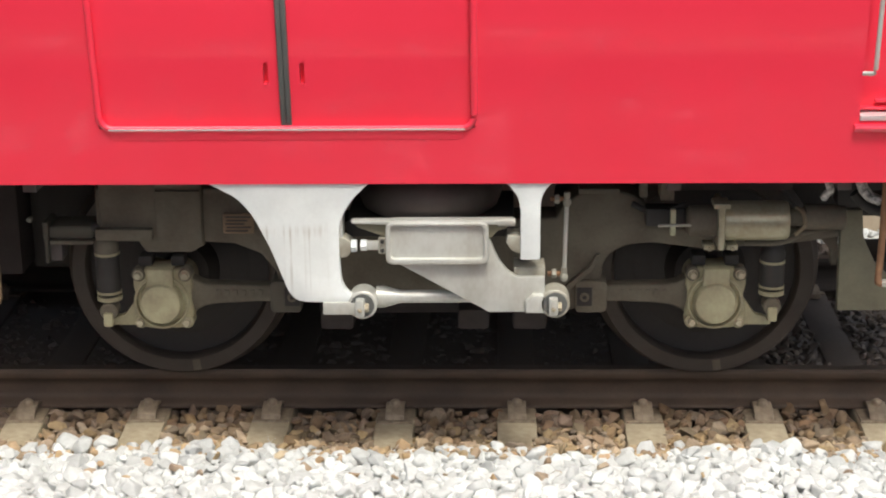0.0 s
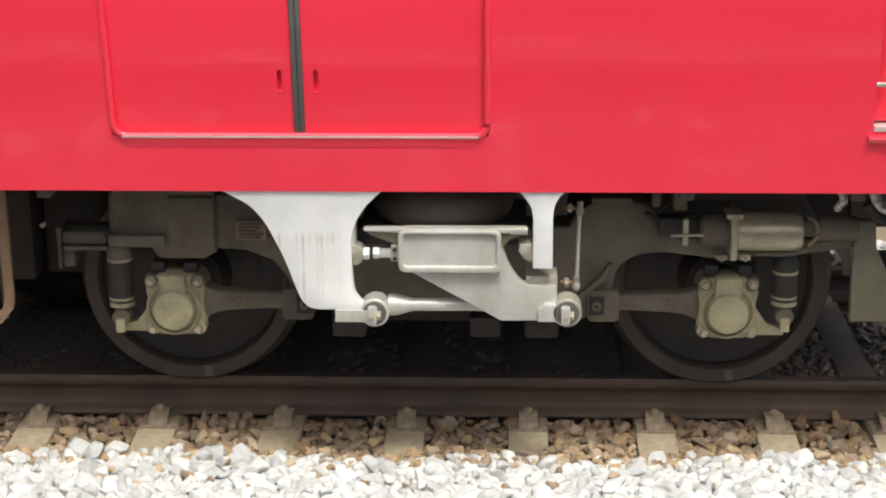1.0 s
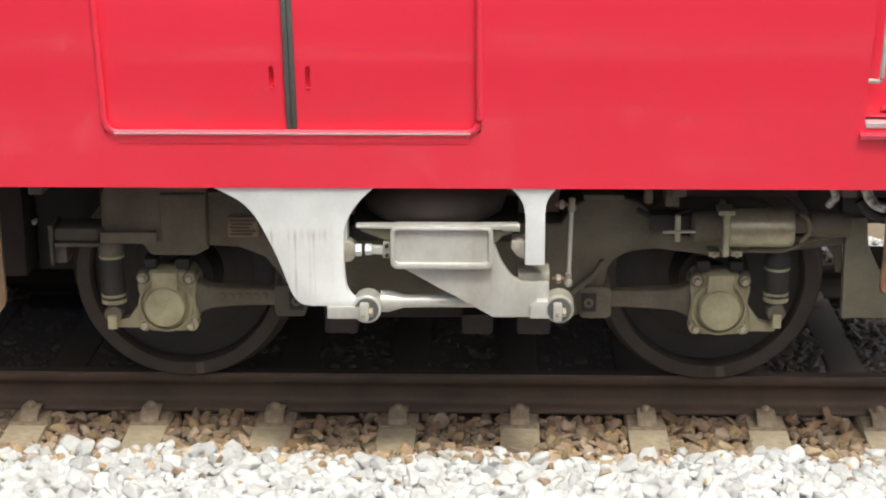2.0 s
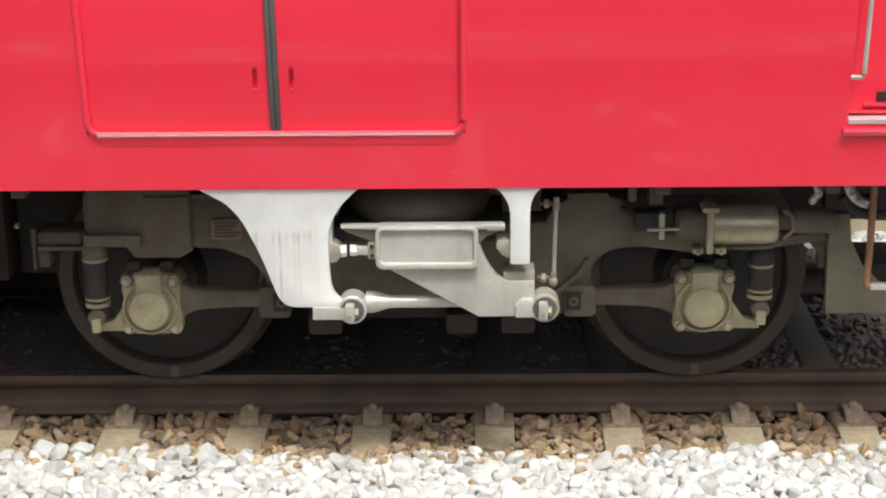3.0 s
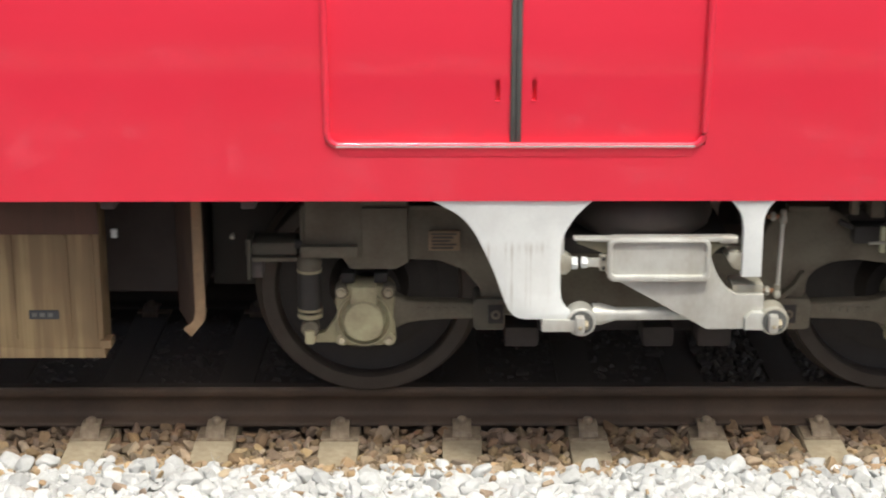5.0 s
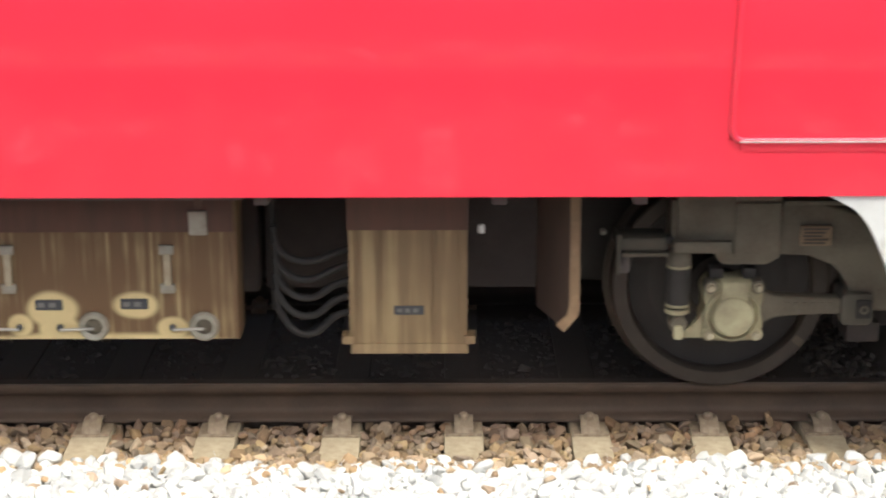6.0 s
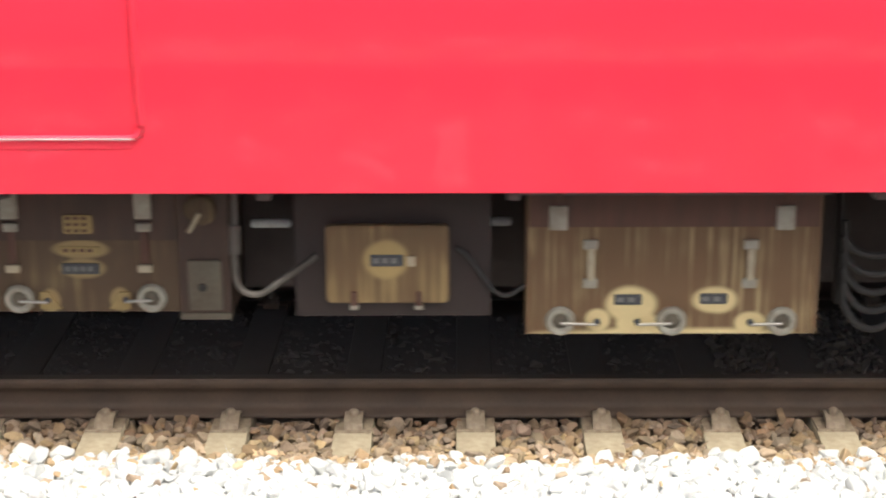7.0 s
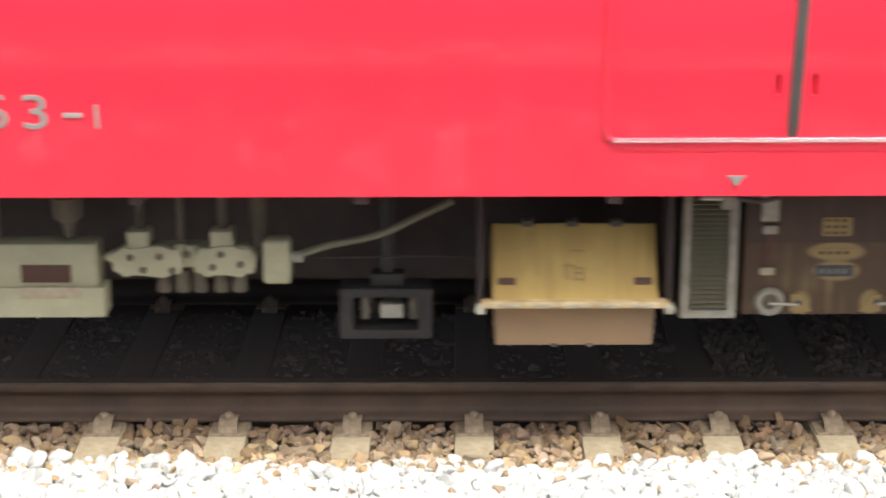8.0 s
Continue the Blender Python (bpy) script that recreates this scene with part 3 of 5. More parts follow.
def sliding_door(c):
    """Two recessed leaves with finger slots, a rubber seal between them, and the pressed frame round the opening."""
    w, y = 0.655, SIDE + 0.015
    for s in (-1, 1):
        a, b = sorted((c + s * 0.018, c + s * (w + 0.02)))
        slot = c + s * 0.0625
        bm = bmesh.new()
        cuts_x, cuts_z = sorted({a, slot - 0.010, slot + 0.010, b}), [1.177, 1.342, 1.425, 1.72, 3.08]
        for i in range(3):
            for k in range(4):
                if (i, k) == ([j for j in range(3) if cuts_x[j] == slot - 0.010][0], 1):
                    continue
                vs = [bm.verts.new((cuts_x[i + di], y, cuts_z[k + dk])) for di, dk in ((0, 0), (1, 0), (1, 1), (0, 1))]
                bm.faces.new(vs)
        bmesh.ops.remove_doubles(bm, verts=bm.verts[:], dist=1e-5)
        bmesh.ops.solidify(bm, geom=bm.faces[:], thickness=0.03)
        bmesh.ops.recalc_face_normals(bm, faces=bm.faces[:])
        leaf = part("door_leaf", bm, RED, car, "red sliding door leaf")
        cup = boxes((slot - 0.014, slot + 0.014, y + 0.026, y + 0.036, 1.33, 1.435), bevel=0)
        part("finger_slot", cup, RED, leaf)
        part("slot_rim", ring_frame(rounded(slot - 0.010, slot + 0.010, 1.342, 1.425, 0.0004), rounded(slot - 0.0085, slot + 0.0085, 1.3435, 1.4235, 0.0085), y, y + 0.028, bevel=0), RED, leaf)
        part("slot_lip", boxes((slot - 0.0105, slot + 0.0105, y - 0.003, y + 0.03, 1.341, 1.347), bevel=0.002), RED, leaf)
        part("rubber_seal", slab([(c, 1.191), (c + s * 0.019, 1.191), (c + s * 0.019, 1.72), (c + s * 0.019, 3.05), (c, 3.05), (c, 1.72)], y - 0.012, y + 0.02, bevel=0.005), RUBBER, leaf, "dark grey rubber edge seal")
    part("threshold", boxes((c - 0.06, c + 0.06, SIDE - 0.004, y + 0.01, 1.1855, 1.1935), bevel=0.003), RED, car, "small threshold guide under the door seal")
    part("door_track", boxes((c - w + 0.035, c + w - 0.035, SIDE - 0.0125, y + 0.004, 1.1815, 1.1895), bevel=0.003), BRIGHT, car, "thin bright door track, pink reflection painted in")
    path = [Vector((c - w + 0.004, SIDE, z)) for z in (3.04, 1.76, 1.68, 1.236)]
    path += [Vector((c - w + 0.004 + 0.044 * (1 - math.cos(a)), SIDE, 1.236 - 0.05 * math.sin(a))) for a in (0.3, 0.6, 0.9, 1.2, 1.5)]
    path += [Vector((2 * c - p.x, p.y, p.z)) for p in path[::-1]]
    bm = bmesh.new()
    add_tube(bm, path, 0.012, 12)
    part("door_frame", bm, RED, car, "rounded red frame bead round the door")
    part("door_sill", slab([(SIDE - 0.003, 1.186), (SIDE - 0.005, 1.176), (SIDE - 0.004, 1.160), (SIDE - 0.002, 1.146), (SIDE + 0.02, 1.146), (SIDE + 0.02, 1.186)],
                           c - w + 0.045, c + w - 0.045, bevel=0.003, axis="x"), RED, car, "projecting rounded red door sill")


def lean(z):
    """The side leans out by nine degrees from the sill to the waist."""
    return 0.010 - (min(z, 1.72) - 1.2) * 0.158


for c in DOORS:
    sliding_door(c)


def crew_door():
    """The recessed crew door with its bright sill and grab rail."""
    part("crew_door", slab([(SIDE + 0.075, 1.15), (SIDE + 0.075, 1.72), (SIDE + 0.075, 3.05), (SIDE + 0.11, 3.05), (SIDE + 0.11, 1.72), (SIDE + 0.11, 1.15)], 1.23, 1.86, bevel=0, axis="x"), RED, car, "recessed red crew door")
    part("crew_door_ledge", boxes((1.245, 1.845, SIDE + 0.045, SIDE + 0.078, 1.238, 1.247), (1.30, 1.845, SIDE + 0.05, SIDE + 0.078, 1.262, 1.272), bevel=0.002), RED, car)
    part("latch_slot", boxes((1.345, 1.39, SIDE + 0.068, SIDE + 0.076, 1.275, 1.31), bevel=0.002), BLACK, car)
    part("crew_sill", boxes((1.24, 1.85, SIDE - 0.006, SIDE + 0.08, 1.208, 1.228), bevel=0.003), BRIGHT, car, "bright metal step plate")
    part("crew_sill_trim", slab([(SIDE - 0.018, 1.194), (SIDE - 0.022, 1.184), (SIDE - 0.016, 1.170), (SIDE + 0.01, 1.170), (SIDE + 0.01, 1.198)], 1.222, 1.87, bevel=0.003, axis="x"), RED, car)
    bm = bmesh.new()
    add_tube(bm, [Vector((1.279, SIDE - 0.005, 2.6)), Vector((1.278, SIDE - 0.005, 1.72)), Vector((1.277, SIDE - 0.005, 1.392)), Vector((1.275, SIDE - 0.005, 1.382)), Vector((1.268, SIDE - 0.004, 1.377)), Vector((1.236, SIDE + 0.004, 1.377))], 0.0085, 12)
    part("grab_rail", bm, ALU, car, "bright steel grab rail")


crew_door()
for ob in [o for o in car.children_recursive if o.name.split(".")[0] not in ("roof", "end_wall", "floor_frame", "inner_partition")]:
    for v in ob.data.vertices:
        if v.co.y < -1.2:
            v.co.y += lean(v.co.z)
    ob.data.update()

# ---- the bogie ----
AXLES = (-1.277, 0.823)
AXLE_Z, TREAD = 0.432, 0.432


def wheelset(x):
    """An axle with two disc wheels; it turns as the car rolls."""
    hub = part("wheelset", lathe((0, -0.70, 0), (0, 1, 0), [(0, 0), (0, 0.062), (0.02, 0.075), (0.55, 0.08), (1.2, 0.08), (1.748, 0.075), (1.768, 0.062), (1.768, 0)], 28), DISC, car, "steel axle with two disc wheels")
    hub.location = (x, 0, AXLE_Z)
    for s in (-1, 1):
        prof = [(0.505, 0.45), (0.512, 0.459), (0.53, 0.459), (0.545, 0.436), (0.62, 0.4315), (0.628, 0.424), (0.628, 0.374), (0.616, 0.364), (0.59, 0.360), (0.505, 0.360), (0.505, 0.45)]
        mid = 0.184 + 0.184 * s
        part("tyre", lathe((0, mid, 0), (0, s, 0), prof, 72), TYRE, hub, "worn brown steel wheel rim")
        disc = [(0.50, 0.07), (0.50, 0.115), (0.55, 0.15), (0.575, 0.24), (0.55, 0.33), (0.52, 0.37), (0.575, 0.37), (0.570, 0.345), (0.560, 0.25), (0.575, 0.16), (0.64, 0.125), (0.64, 0.07)]
        part("wheel_disc", lathe((0, mid, 0), (0, s, 0), disc, 56), DISC, hub, "sooty dished wheel disc")
        mark = boxes((-0.016, 0.016, *sorted((mid + s * 0.6285, mid + s * 0.6295)), 0.378, 0.424), bevel=0)
        bmesh.ops.rotate(mark, verts=mark.verts[:], matrix=Matrix.Rotation(radians(180 - 8), 3, "Y"), cent=(0, 0, 0))
        part("wheel_mark", mark, BOGIE, hub, "pale painted check mark")
    return hub


wheelsets = [wheelset(x) for x in AXLES]


def axle_box(x, toward):
    """A cast axle box with round bolted cover; toward: which way its guide arm runs."""
    y = -0.985
    z = AXLE_Z
    out = []
    for k in range(48):
        a = 2 * math.pi * k / 48
        r = 0.106 + 0.030 * max(0, abs(math.sin(2 * a)) - 0.35) / 0.65 + 0.016 * max(0, -math.sin(a)) ** 3
        out.append((x + r * math.cos(a), z + r * math.sin(a)))
    box = part("axle_box", slab(out, y + 0.03, y + 0.20, bevel=0.012, seg=3), COVER, car, "dusty grey cast axle box")
    part("cover", lathe((x - 0.004, y + 0.03, z - 0.014), (0, -1, 0), [(0, 0), (0, 0.106), (0.014, 0.106), (0.020, 0.101), (0.020, 0.096), (0.004, 0.092), (0.004, 0.082), (0.036, 0.079), (0.046, 0.074), (0.050, 0.06), (0.051, 0)], 48), COVER, box, "round pale grey axle cover")
    part("cover_neck", slab([(x - 0.050, z + 0.122), (x - 0.056, z + 0.03), (x + 0.048, z + 0.03), (x + 0.046, z + 0.122)], y - 0.002, y + 0.12, bevel=0.008), COVER, box)
    for dx, dz in ((-0.089, 0.094), (0.089, 0.094), (-0.089, -0.094), (0.089, -0.094)):
        # Upper bosses take the darker grey, painting in their recess shade.
        part("bolt_boss", lathe((x + dx, y + 0.035, z + dz), (0, -1, 0), [(-0.05, 0), (-0.05, 0.026), (0.01, 0.026), (0.014, 0.022), (0.014, 0)], 20), BOGIE if dz > 0 else COVER, box)
        hex_bolt("bolt", x + dx, y + 0.02, z + dz, 0.0155, box, BOLT)
    for dx in (-0.065, 0.06):
        part("stop", boxes((x + dx - 0.026, x + dx + 0.026, y + 0.05, y + 0.13, z + 0.12, z + 0.160), bevel=0.008), BLACK, box)
    part("lug", slab([(x - toward * 0.075, z - 0.06), (x - toward * 0.10, z + 0.0), (x - toward * 0.155, z - 0.075), (x - toward * 0.215, z - 0.09),
                      (x - toward * 0.215, z - 0.117), (x - toward * 0.075, z - 0.117)], y + 0.05, y + 0.09, bevel=0.004), COVER, box, "grey damper lug")
    a = toward
    arm = smooth_outline([(x + a * 0.08, z + 0.085), (x + a * 0.13, z + 0.06), (x + a * 0.17, z + 0.046), (x + a * 0.30, z + 0.041), (x + a * 0.44, z + 0.037)], 4)
    arm += smooth_outline([(x + a * 0.44, z - 0.024), (x + a * 0.30, z - 0.027), (x + a * 0.18, z - 0.036), (x + a * 0.13, z - 0.055), (x + a * 0.08, z - 0.085)], 4)
    ar = part("guide_arm", slab(arm, y + 0.055, y + 0.13, bevel=0.010, seg=3), BOGIE, car, "dusty grey axle guide arm")
    part("cast_letters", boxes(*[(x + a * 0.2 + a * 0.032 * k, x + a * 0.2 + a * 0.032 * k + 0.019, y + 0.050, y + 0.058, z + 0.002, z + 0.024) for k in range(6)], bevel=0.002), BOGIE, ar, "raised cast marks")
    z += 0.004
    # The left block gets the darker grey.
    piv = part("arm_pivot", slab(rounded(x + a * 0.47 - 0.06, x + a * 0.47 + 0.06, z - 0.065, z + 0.06, 0.02), y + 0.03, y + 0.2, bevel=0.006), PIVOT if a > 0 else BOGIE, car, "grey arm pivot block")
    part("bush_plate", boxes((x + a * 0.495 - 0.029, x + a * 0.495 + 0.029, y + 0.022, y + 0.032, z - 0.036, z + 0.036), bevel=0.003), DISC, piv)
    part("bush_ring", lathe((x + a * 0.495, y + 0.024, z), (0, -1, 0), [(0, 0.008), (0, 0.018), (0.006, 0.018), (0.006, 0.008)], 20), BOGIE, piv)


axle_box(AXLES[0], 1)
axle_box(AXLES[1], -1)


def axle_damper(x, z0, z1, cap=BOGIE):
    """An upright spring damper in a black sleeve between frame and axle box lug."""
    y = -0.93
    d = part("axle_damper", lathe((x, y, z0 + 0.075), (0, 0, 1), [(0, 0), (0, 0.030), (0.03, 0.033), (0.04, 0.046), (z1 - z0 - 0.13, 0.046), (z1 - z0 - 0.12, 0.038), (z1 - z0 - 0.075, 0.034), (z1 - z0 - 0.075, 0)], 24), BLACK, car, "black sleeved axle damper")
    for zz, h in ((z0 + 0.085, 0.016), (z0 + 0.112, 0.010), (z1 - 0.075, 0.010)):
        part("clamp_ring", lathe((x, y, zz), (0, 0, 1), [(0, 0.03), (0, 0.048), (h, 0.048), (h, 0.03)], 24), COVER, d, "pale clamp ring")
    part("lower_eye", lathe((x, y - 0.045, z0 + 0.045), (0, 1, 0), [(0, 0), (0, 0.028), (0.006, 0.034), (0.07, 0.034), (0.07, 0)], 24), BOGIE, d)
    part("eye_bolt", boxes((x - 0.018, x + 0.018, y - 0.06, y - 0.02, z0 - 0.01, z0 + 0.045), bevel=0.008), COVER, d)
    part("top_cap", lathe((x, y, z1 - 0.05), (0, 0, 1), [(-0.02, 0), (-0.02, 0.046), (0.01, 0.048), (0.035, 0.040), (0.05, 0.028), (0.05, 0)], 24), cap, d)


axle_damper(-1.487, 0.335, 0.675)
axle_damper(1.035, 0.355, 0.64, BLACK)


def bogie_frame():
    out = [(-1.52, 0.66), (-1.12, 0.645), (-1.0, 0.64), (-0.90, 0.60), (-0.845, 0.53), (-0.83, 0.46), (-0.74, 0.42), (0.17, 0.40), (0.21, 0.365), (0.24, 0.36)]
    out += smooth_outline([(0.30, 0.38), (0.35, 0.43), (0.39, 0.50), (0.40, 0.56), (0.43, 0.60), (0.49, 0.63), (0.58, 0.64)], 3)
    out += [(0.70, 0.625), (0.84, 0.605), (0.92, 0.625), (1.10, 0.635), (1.28, 0.66), (1.28, 0.70), (0.66, 0.70)]
    out += smooth_outline([(0.62, 0.71), (0.57, 0.75), (0.53, 0.81), (0.46, 0.84), (0.33, 0.84), (0.26, 0.80), (0.22, 0.74)], 3)
    out += [(-0.56, 0.72), (-0.80, 0.80), (-1.0, 0.86), (-1.52, 0.86)]
    fr = part("bogie_frame", slab(out, -0.93, -0.76, bevel=0.012, seg=3), BOGIE, car, "dusty grey-brown welded bogie side frame")
    part("bogie_frame", slab(out, 1.128, 1.298, bevel=0.012), BOGIE, car, "dusty grey-brown welded bogie side frame")
    part("flange_rib", boxes((-1.10, -0.66, -0.955, -0.925, 0.845, 0.862), bevel=0.003), BOGIE, fr)
    part("spring_housing", slab([(-1.50, 0.655), (-1.36, 0.655), (-1.33, 0.612), (-1.16, 0.612), (-1.11, 0.64), (-1.11, 0.99), (-1.50, 0.99)], -0.952, -0.7, bevel=0.010), BOGIE, car, "dusty grey spring housing")
    part("housing_ledge", boxes((-1.515, -1.30, -0.985, -0.94, 0.668, 0.712), bevel=0.006), BOGIE, car)
    part("housing_panel", boxes((-1.285, -1.115, -0.962, -0.945, 0.655, 0.855), (-1.285, -1.115, -0.958, -0.945, 0.865, 0.99), bevel=0.004), BOGIE, car)
    part("frame_rib", slab([(0.222, 0.45), (0.238, 0.462), (0.345, 0.552), (0.37, 0.60), (0.384, 0.60), (0.362, 0.54), (0.252, 0.444), (0.236, 0.432)], -0.955, -0.925, bevel=0.004), BOGIE, fr)
    plate = part("maker_plate", slab(rounded(-1.036, -0.918, 0.684, 0.762, 0.006), -0.945, -0.929, bevel=0.003), BRASSY, car, "small tan maker plate")
    part("plate_line", boxes(*[(-1.026 + 0.004 * (k % 2), -0.93 - 0.012 * (k % 3), -0.9475, -0.944, 0.746 - 0.0135 * k, 0.753 - 0.0135 * k) for k in range(5)], bevel=0), INK, plate)
    part("crossbeam", boxes((-0.45, 0.02, -0.76, 1.128, 0.42, 0.66), bevel=0.02), UNDER, car, "sooty cross beam of the bogie")
    part("air_spring", lathe((-0.25, -0.98, 0.80), (0, 0, 1), [(0, 0), (0, 0.22), (0.02, 0.25), (0.06, 0.265), (0.11, 0.255), (0.15, 0.22), (0.19, 0.2), (0.19, 0)], 40), BELLOWS, car, "black rubber air spring")
    part("spring_seat", boxes((-0.55, 0.06, -1.18, -0.75, 0.74, 0.80), bevel=0.01), BLACK, car)
    for x, w in ((-0.66, 0.07), (-0.10, 0.065), (0.13, 0.07)):
        part("brake_block", boxes((x - w, x + w, -0.48, -0.30, 0.13, 0.22), bevel=0.02), UNDER, car)
    part("brake_beam", boxes((-0.75, 0.25, -0.30, -0.22, 0.14, 0.24), bevel=0.015), UNDER, car)
    part("traction_motor", lathe((-0.95, -0.35, 0.47), (0, 1, 0), rod_profile(0.7, 0.23, 0.03), 28), UNDER, car, "sooty traction motor")
    part("traction_motor", lathe((0.48, -0.35, 0.47), (0, 1, 0), rod_profile(0.7, 0.23, 0.03), 28), UNDER, car, "sooty traction motor")


bogie_frame()


def white_brackets():
    y0, y1 = -1.315, -1.27
    out = smooth_outline([(-1.045, 0.988), (-0.985, 0.957), (-0.925, 0.922), (-0.875, 0.865), (-0.838, 0.795), (-0.802, 0.715), (-0.768, 0.62), (-0.748, 0.573), (-0.722, 0.545), (-0.685, 0.536)], 3)
    out += smooth_outline([(-0.545, 0.536), (-0.515, 0.548), (-0.548, 0.585), (-0.562, 0.64), (-0.564, 0.79), (-0.552, 0.85), (-0.520, 0.908), (-0.482, 0.95), (-0.44, 0.988)], 3)
    b = part("link_bracket", slab(out, y0, y1, bevel=0.005), WHITE, car, "white painted traction bracket, rain-streaked")
    part("bracket_web", boxes((-0.66, -0.60, y1, -0.95, 0.60, 0.985), bevel=0.005), WHITE, b)
    part("bracket_foot", boxes((-0.628, -0.50, -1.325, -1.22, 0.492, 0.538), bevel=0.005), ALU, b)
    part("bracket_lug", slab([(-0.57, 0.698), (-0.54, 0.70), (-0.522, 0.722), (-0.522, 0.757), (-0.542, 0.772), (-0.57, 0.775)], -1.30, -1.23, bevel=0.005), LIGHTGREY, b)
    part("lug_strip", boxes((-0.566, -0.551, -1.295, -1.22, 0.765, 0.845), bevel=0.003), ALU, b)
    part("lug_nut", lathe((-0.524, -1.2875, 0.741), (1, 0, 0), rod_profile(0.022, 0.023), 6), WHITE, b, "white hexagonal nut")
    out = smooth_outline([(0.02, 0.988), (0.052, 0.953), (0.074, 0.915), (0.081, 0.87)], 4) + [(0.081, 0.695), (0.151, 0.695)]
    out += smooth_outline([(0.151, 0.88), (0.155, 0.92), (0.172, 0.955), (0.205, 0.988)], 4)
    r = part("hanger_bracket", slab(out, y0, y1, bevel=0.004), WHITE, car, "narrow white painted hanger bracket")
    part("hanger_lug", slab([(0.03, 0.755), (0.05, 0.725), (0.085, 0.71), (0.085, 0.78), (0.035, 0.78)], -1.30, -1.2, bevel=0.004), LIGHTGREY, r)
    # swing bolster end: framed window plate, top flange and gusset
    f = part("bolster_end", ring_frame(rounded(-0.398, -0.032, 0.680, 0.836, 0.026), rounded(-0.381, -0.049, 0.702, 0.823, 0.016), -1.325, -1.25, bevel=0.006), ALU, car, "worn aluminium framed bolster end")
    part("window_plate", boxes((-0.385, -0.045, -1.308, -1.262, 0.70, 0.832), bevel=0), ALU, f)
    part("top_flange", slab([(-0.520, 0.838), (0.056, 0.842), (0.060, 0.829), (0.03, 0.825), (-0.39, 0.825), (-0.517, 0.830)], -1.315, -1.265, bevel=0.004), ALU, f, "projecting upper flange")
    # The flange's shaded underside is put into a darker colour.
    part("flange_web", slab([(-0.515, 0.831), (-0.39, 0.826), (-0.396, 0.772), (-0.43, 0.786), (-0.50, 0.812)], -1.297, -1.265, bevel=0.003), OLIVE, f, "grey flange web, its shade painted in")
    part("flange_web", slab([(-0.036, 0.826), (0.045, 0.827), (0.03, 0.806), (0.0, 0.797), (-0.03, 0.765)], -1.297, -1.265, bevel=0.003), OLIVE, f, "grey flange web, its shade painted in")
    part("flange_end", rod((0.0, -1.30, 0.831), (0.062, -1.30, 0.831), 0.015), ALU, f)
    g = [(-0.385, 0.69), (-0.032, 0.49), (0.172, 0.492), (0.168, 0.622)]
    g += smooth_outline([(0.07, 0.624), (0.035, 0.645), (0.0, 0.695), (-0.022, 0.75), (-0.035, 0.80)], 3) + [(-0.05, 0.80), (-0.05, 0.69)]
    gus = part("gusset", slab(g, -1.292, -1.255, bevel=0.005), ALU, car, "worn aluminium gusset plate")
    part("gusset_block", slab([(0.10, 0.495), (0.173, 0.495), (0.173, 0.562), (0.125, 0.562), (0.10, 0.54)], -1.32, -1.285, bevel=0.006), ALU, gus)
    part("gusset_step", boxes((0.058, 0.17, -1.27, -1.15, 0.622, 0.652), bevel=0.004), LIGHTGREY, gus)
    s = part("stop_rod", boxes((-0.475, -0.415, -1.30, -1.275, 0.728, 0.758), bevel=0.003), ALU, car, "short white stop rod")
    part("rod_nut", lathe((-0.490, -1.2875, 0.743), (1, 0, 0), rod_profile(0.024, 0.021), 6), WHITE, s)
    part("rod_plate", slab(rounded(-0.425, -0.395, 0.715, 0.775, 0.006), -1.306, -1.28, bevel=0.003), LIGHTGREY, s)
    for dz in (-0.017, 0.017):
        hex_bolt("bolt", -0.411, -1.306, 0.745 + dz, 0.006, s, BLACK, 0.006)
    # traction link between the two
    bm = bmesh.new()
    add_lathe(bm, (-0.44, -1.232, 0.530), (1, 0, 0.008), [(0, 0), (0, 0.040), (0.03, 0.040), (0.085, 0.024), (0.53, 0.024), (0.585, 0.038), (0.60, 0.038), (0.60, 0)], 24)
    ln = part("traction_link", bm, ALU, car, "worn pale traction link with rusty top")
    for x, z in ((-0.486, 0.526), (0.205, 0.530)):
        part("link_eye", lathe((x, -1.32, z), (0, 1, 0), [(0, 0.02), (0, 0.048), (0.006, 0.053), (0.09, 0.053), (0.09, 0.02)], 32), ALU if x < 0 else LIGHTGREY, ln)
        part("link_bush", lathe((x, -1.323, z), (0, 1, 0), [(0, 0), (0, 0.043), (0.02, 0.043), (0.02, 0)], 28), RUBBER, ln, "dark rubber bush")
        part("link_pin", boxes((x - 0.023, x + 0.010, -1.358, -1.30, z - 0.034, z + 0.030), bevel=0.009), ALU, ln)
        part("pin_nut", lathe((x + 0.008, -1.335, z - 0.004), (1, 0, 0), rod_profile(0.016, 0.017), 6), BOLT, ln)
        hex_bolt("bolt", x - 0.007, -1.357, z - 0.008, 0.007, ln, BOLT, 0.006)
    lr = part("levelling_rod", rod((0.243, -1.15, 0.60), (0.250, -1.15, 0.86), 0.0080), ALU, car, "slim pale levelling rod")
    for z, x in ((0.588, 0.242), (0.872, 0.251)):
        part("ball_joint", lathe((x, -1.15, z - 0.028), (0, 0, 1), [(0, 0), (0.002, 0.009), (0.012, 0.015), (0.024, 0.015), (0.034, 0.010), (0.036, 0.0115), (0.055, 0.0115), (0.055, 0)], 16), LIGHTGREY, lr)
        part("joint_stud", rod((x - 0.06, -1.14, z), (x, -1.14, z), 0.009), RUSTBAR, lr)
        part("joint_nut", lathe((x - 0.045, -1.14, z), (1, 0, 0), rod_profile(0.018, 0.018), 6), LIGHTGREY, lr)


white_brackets()


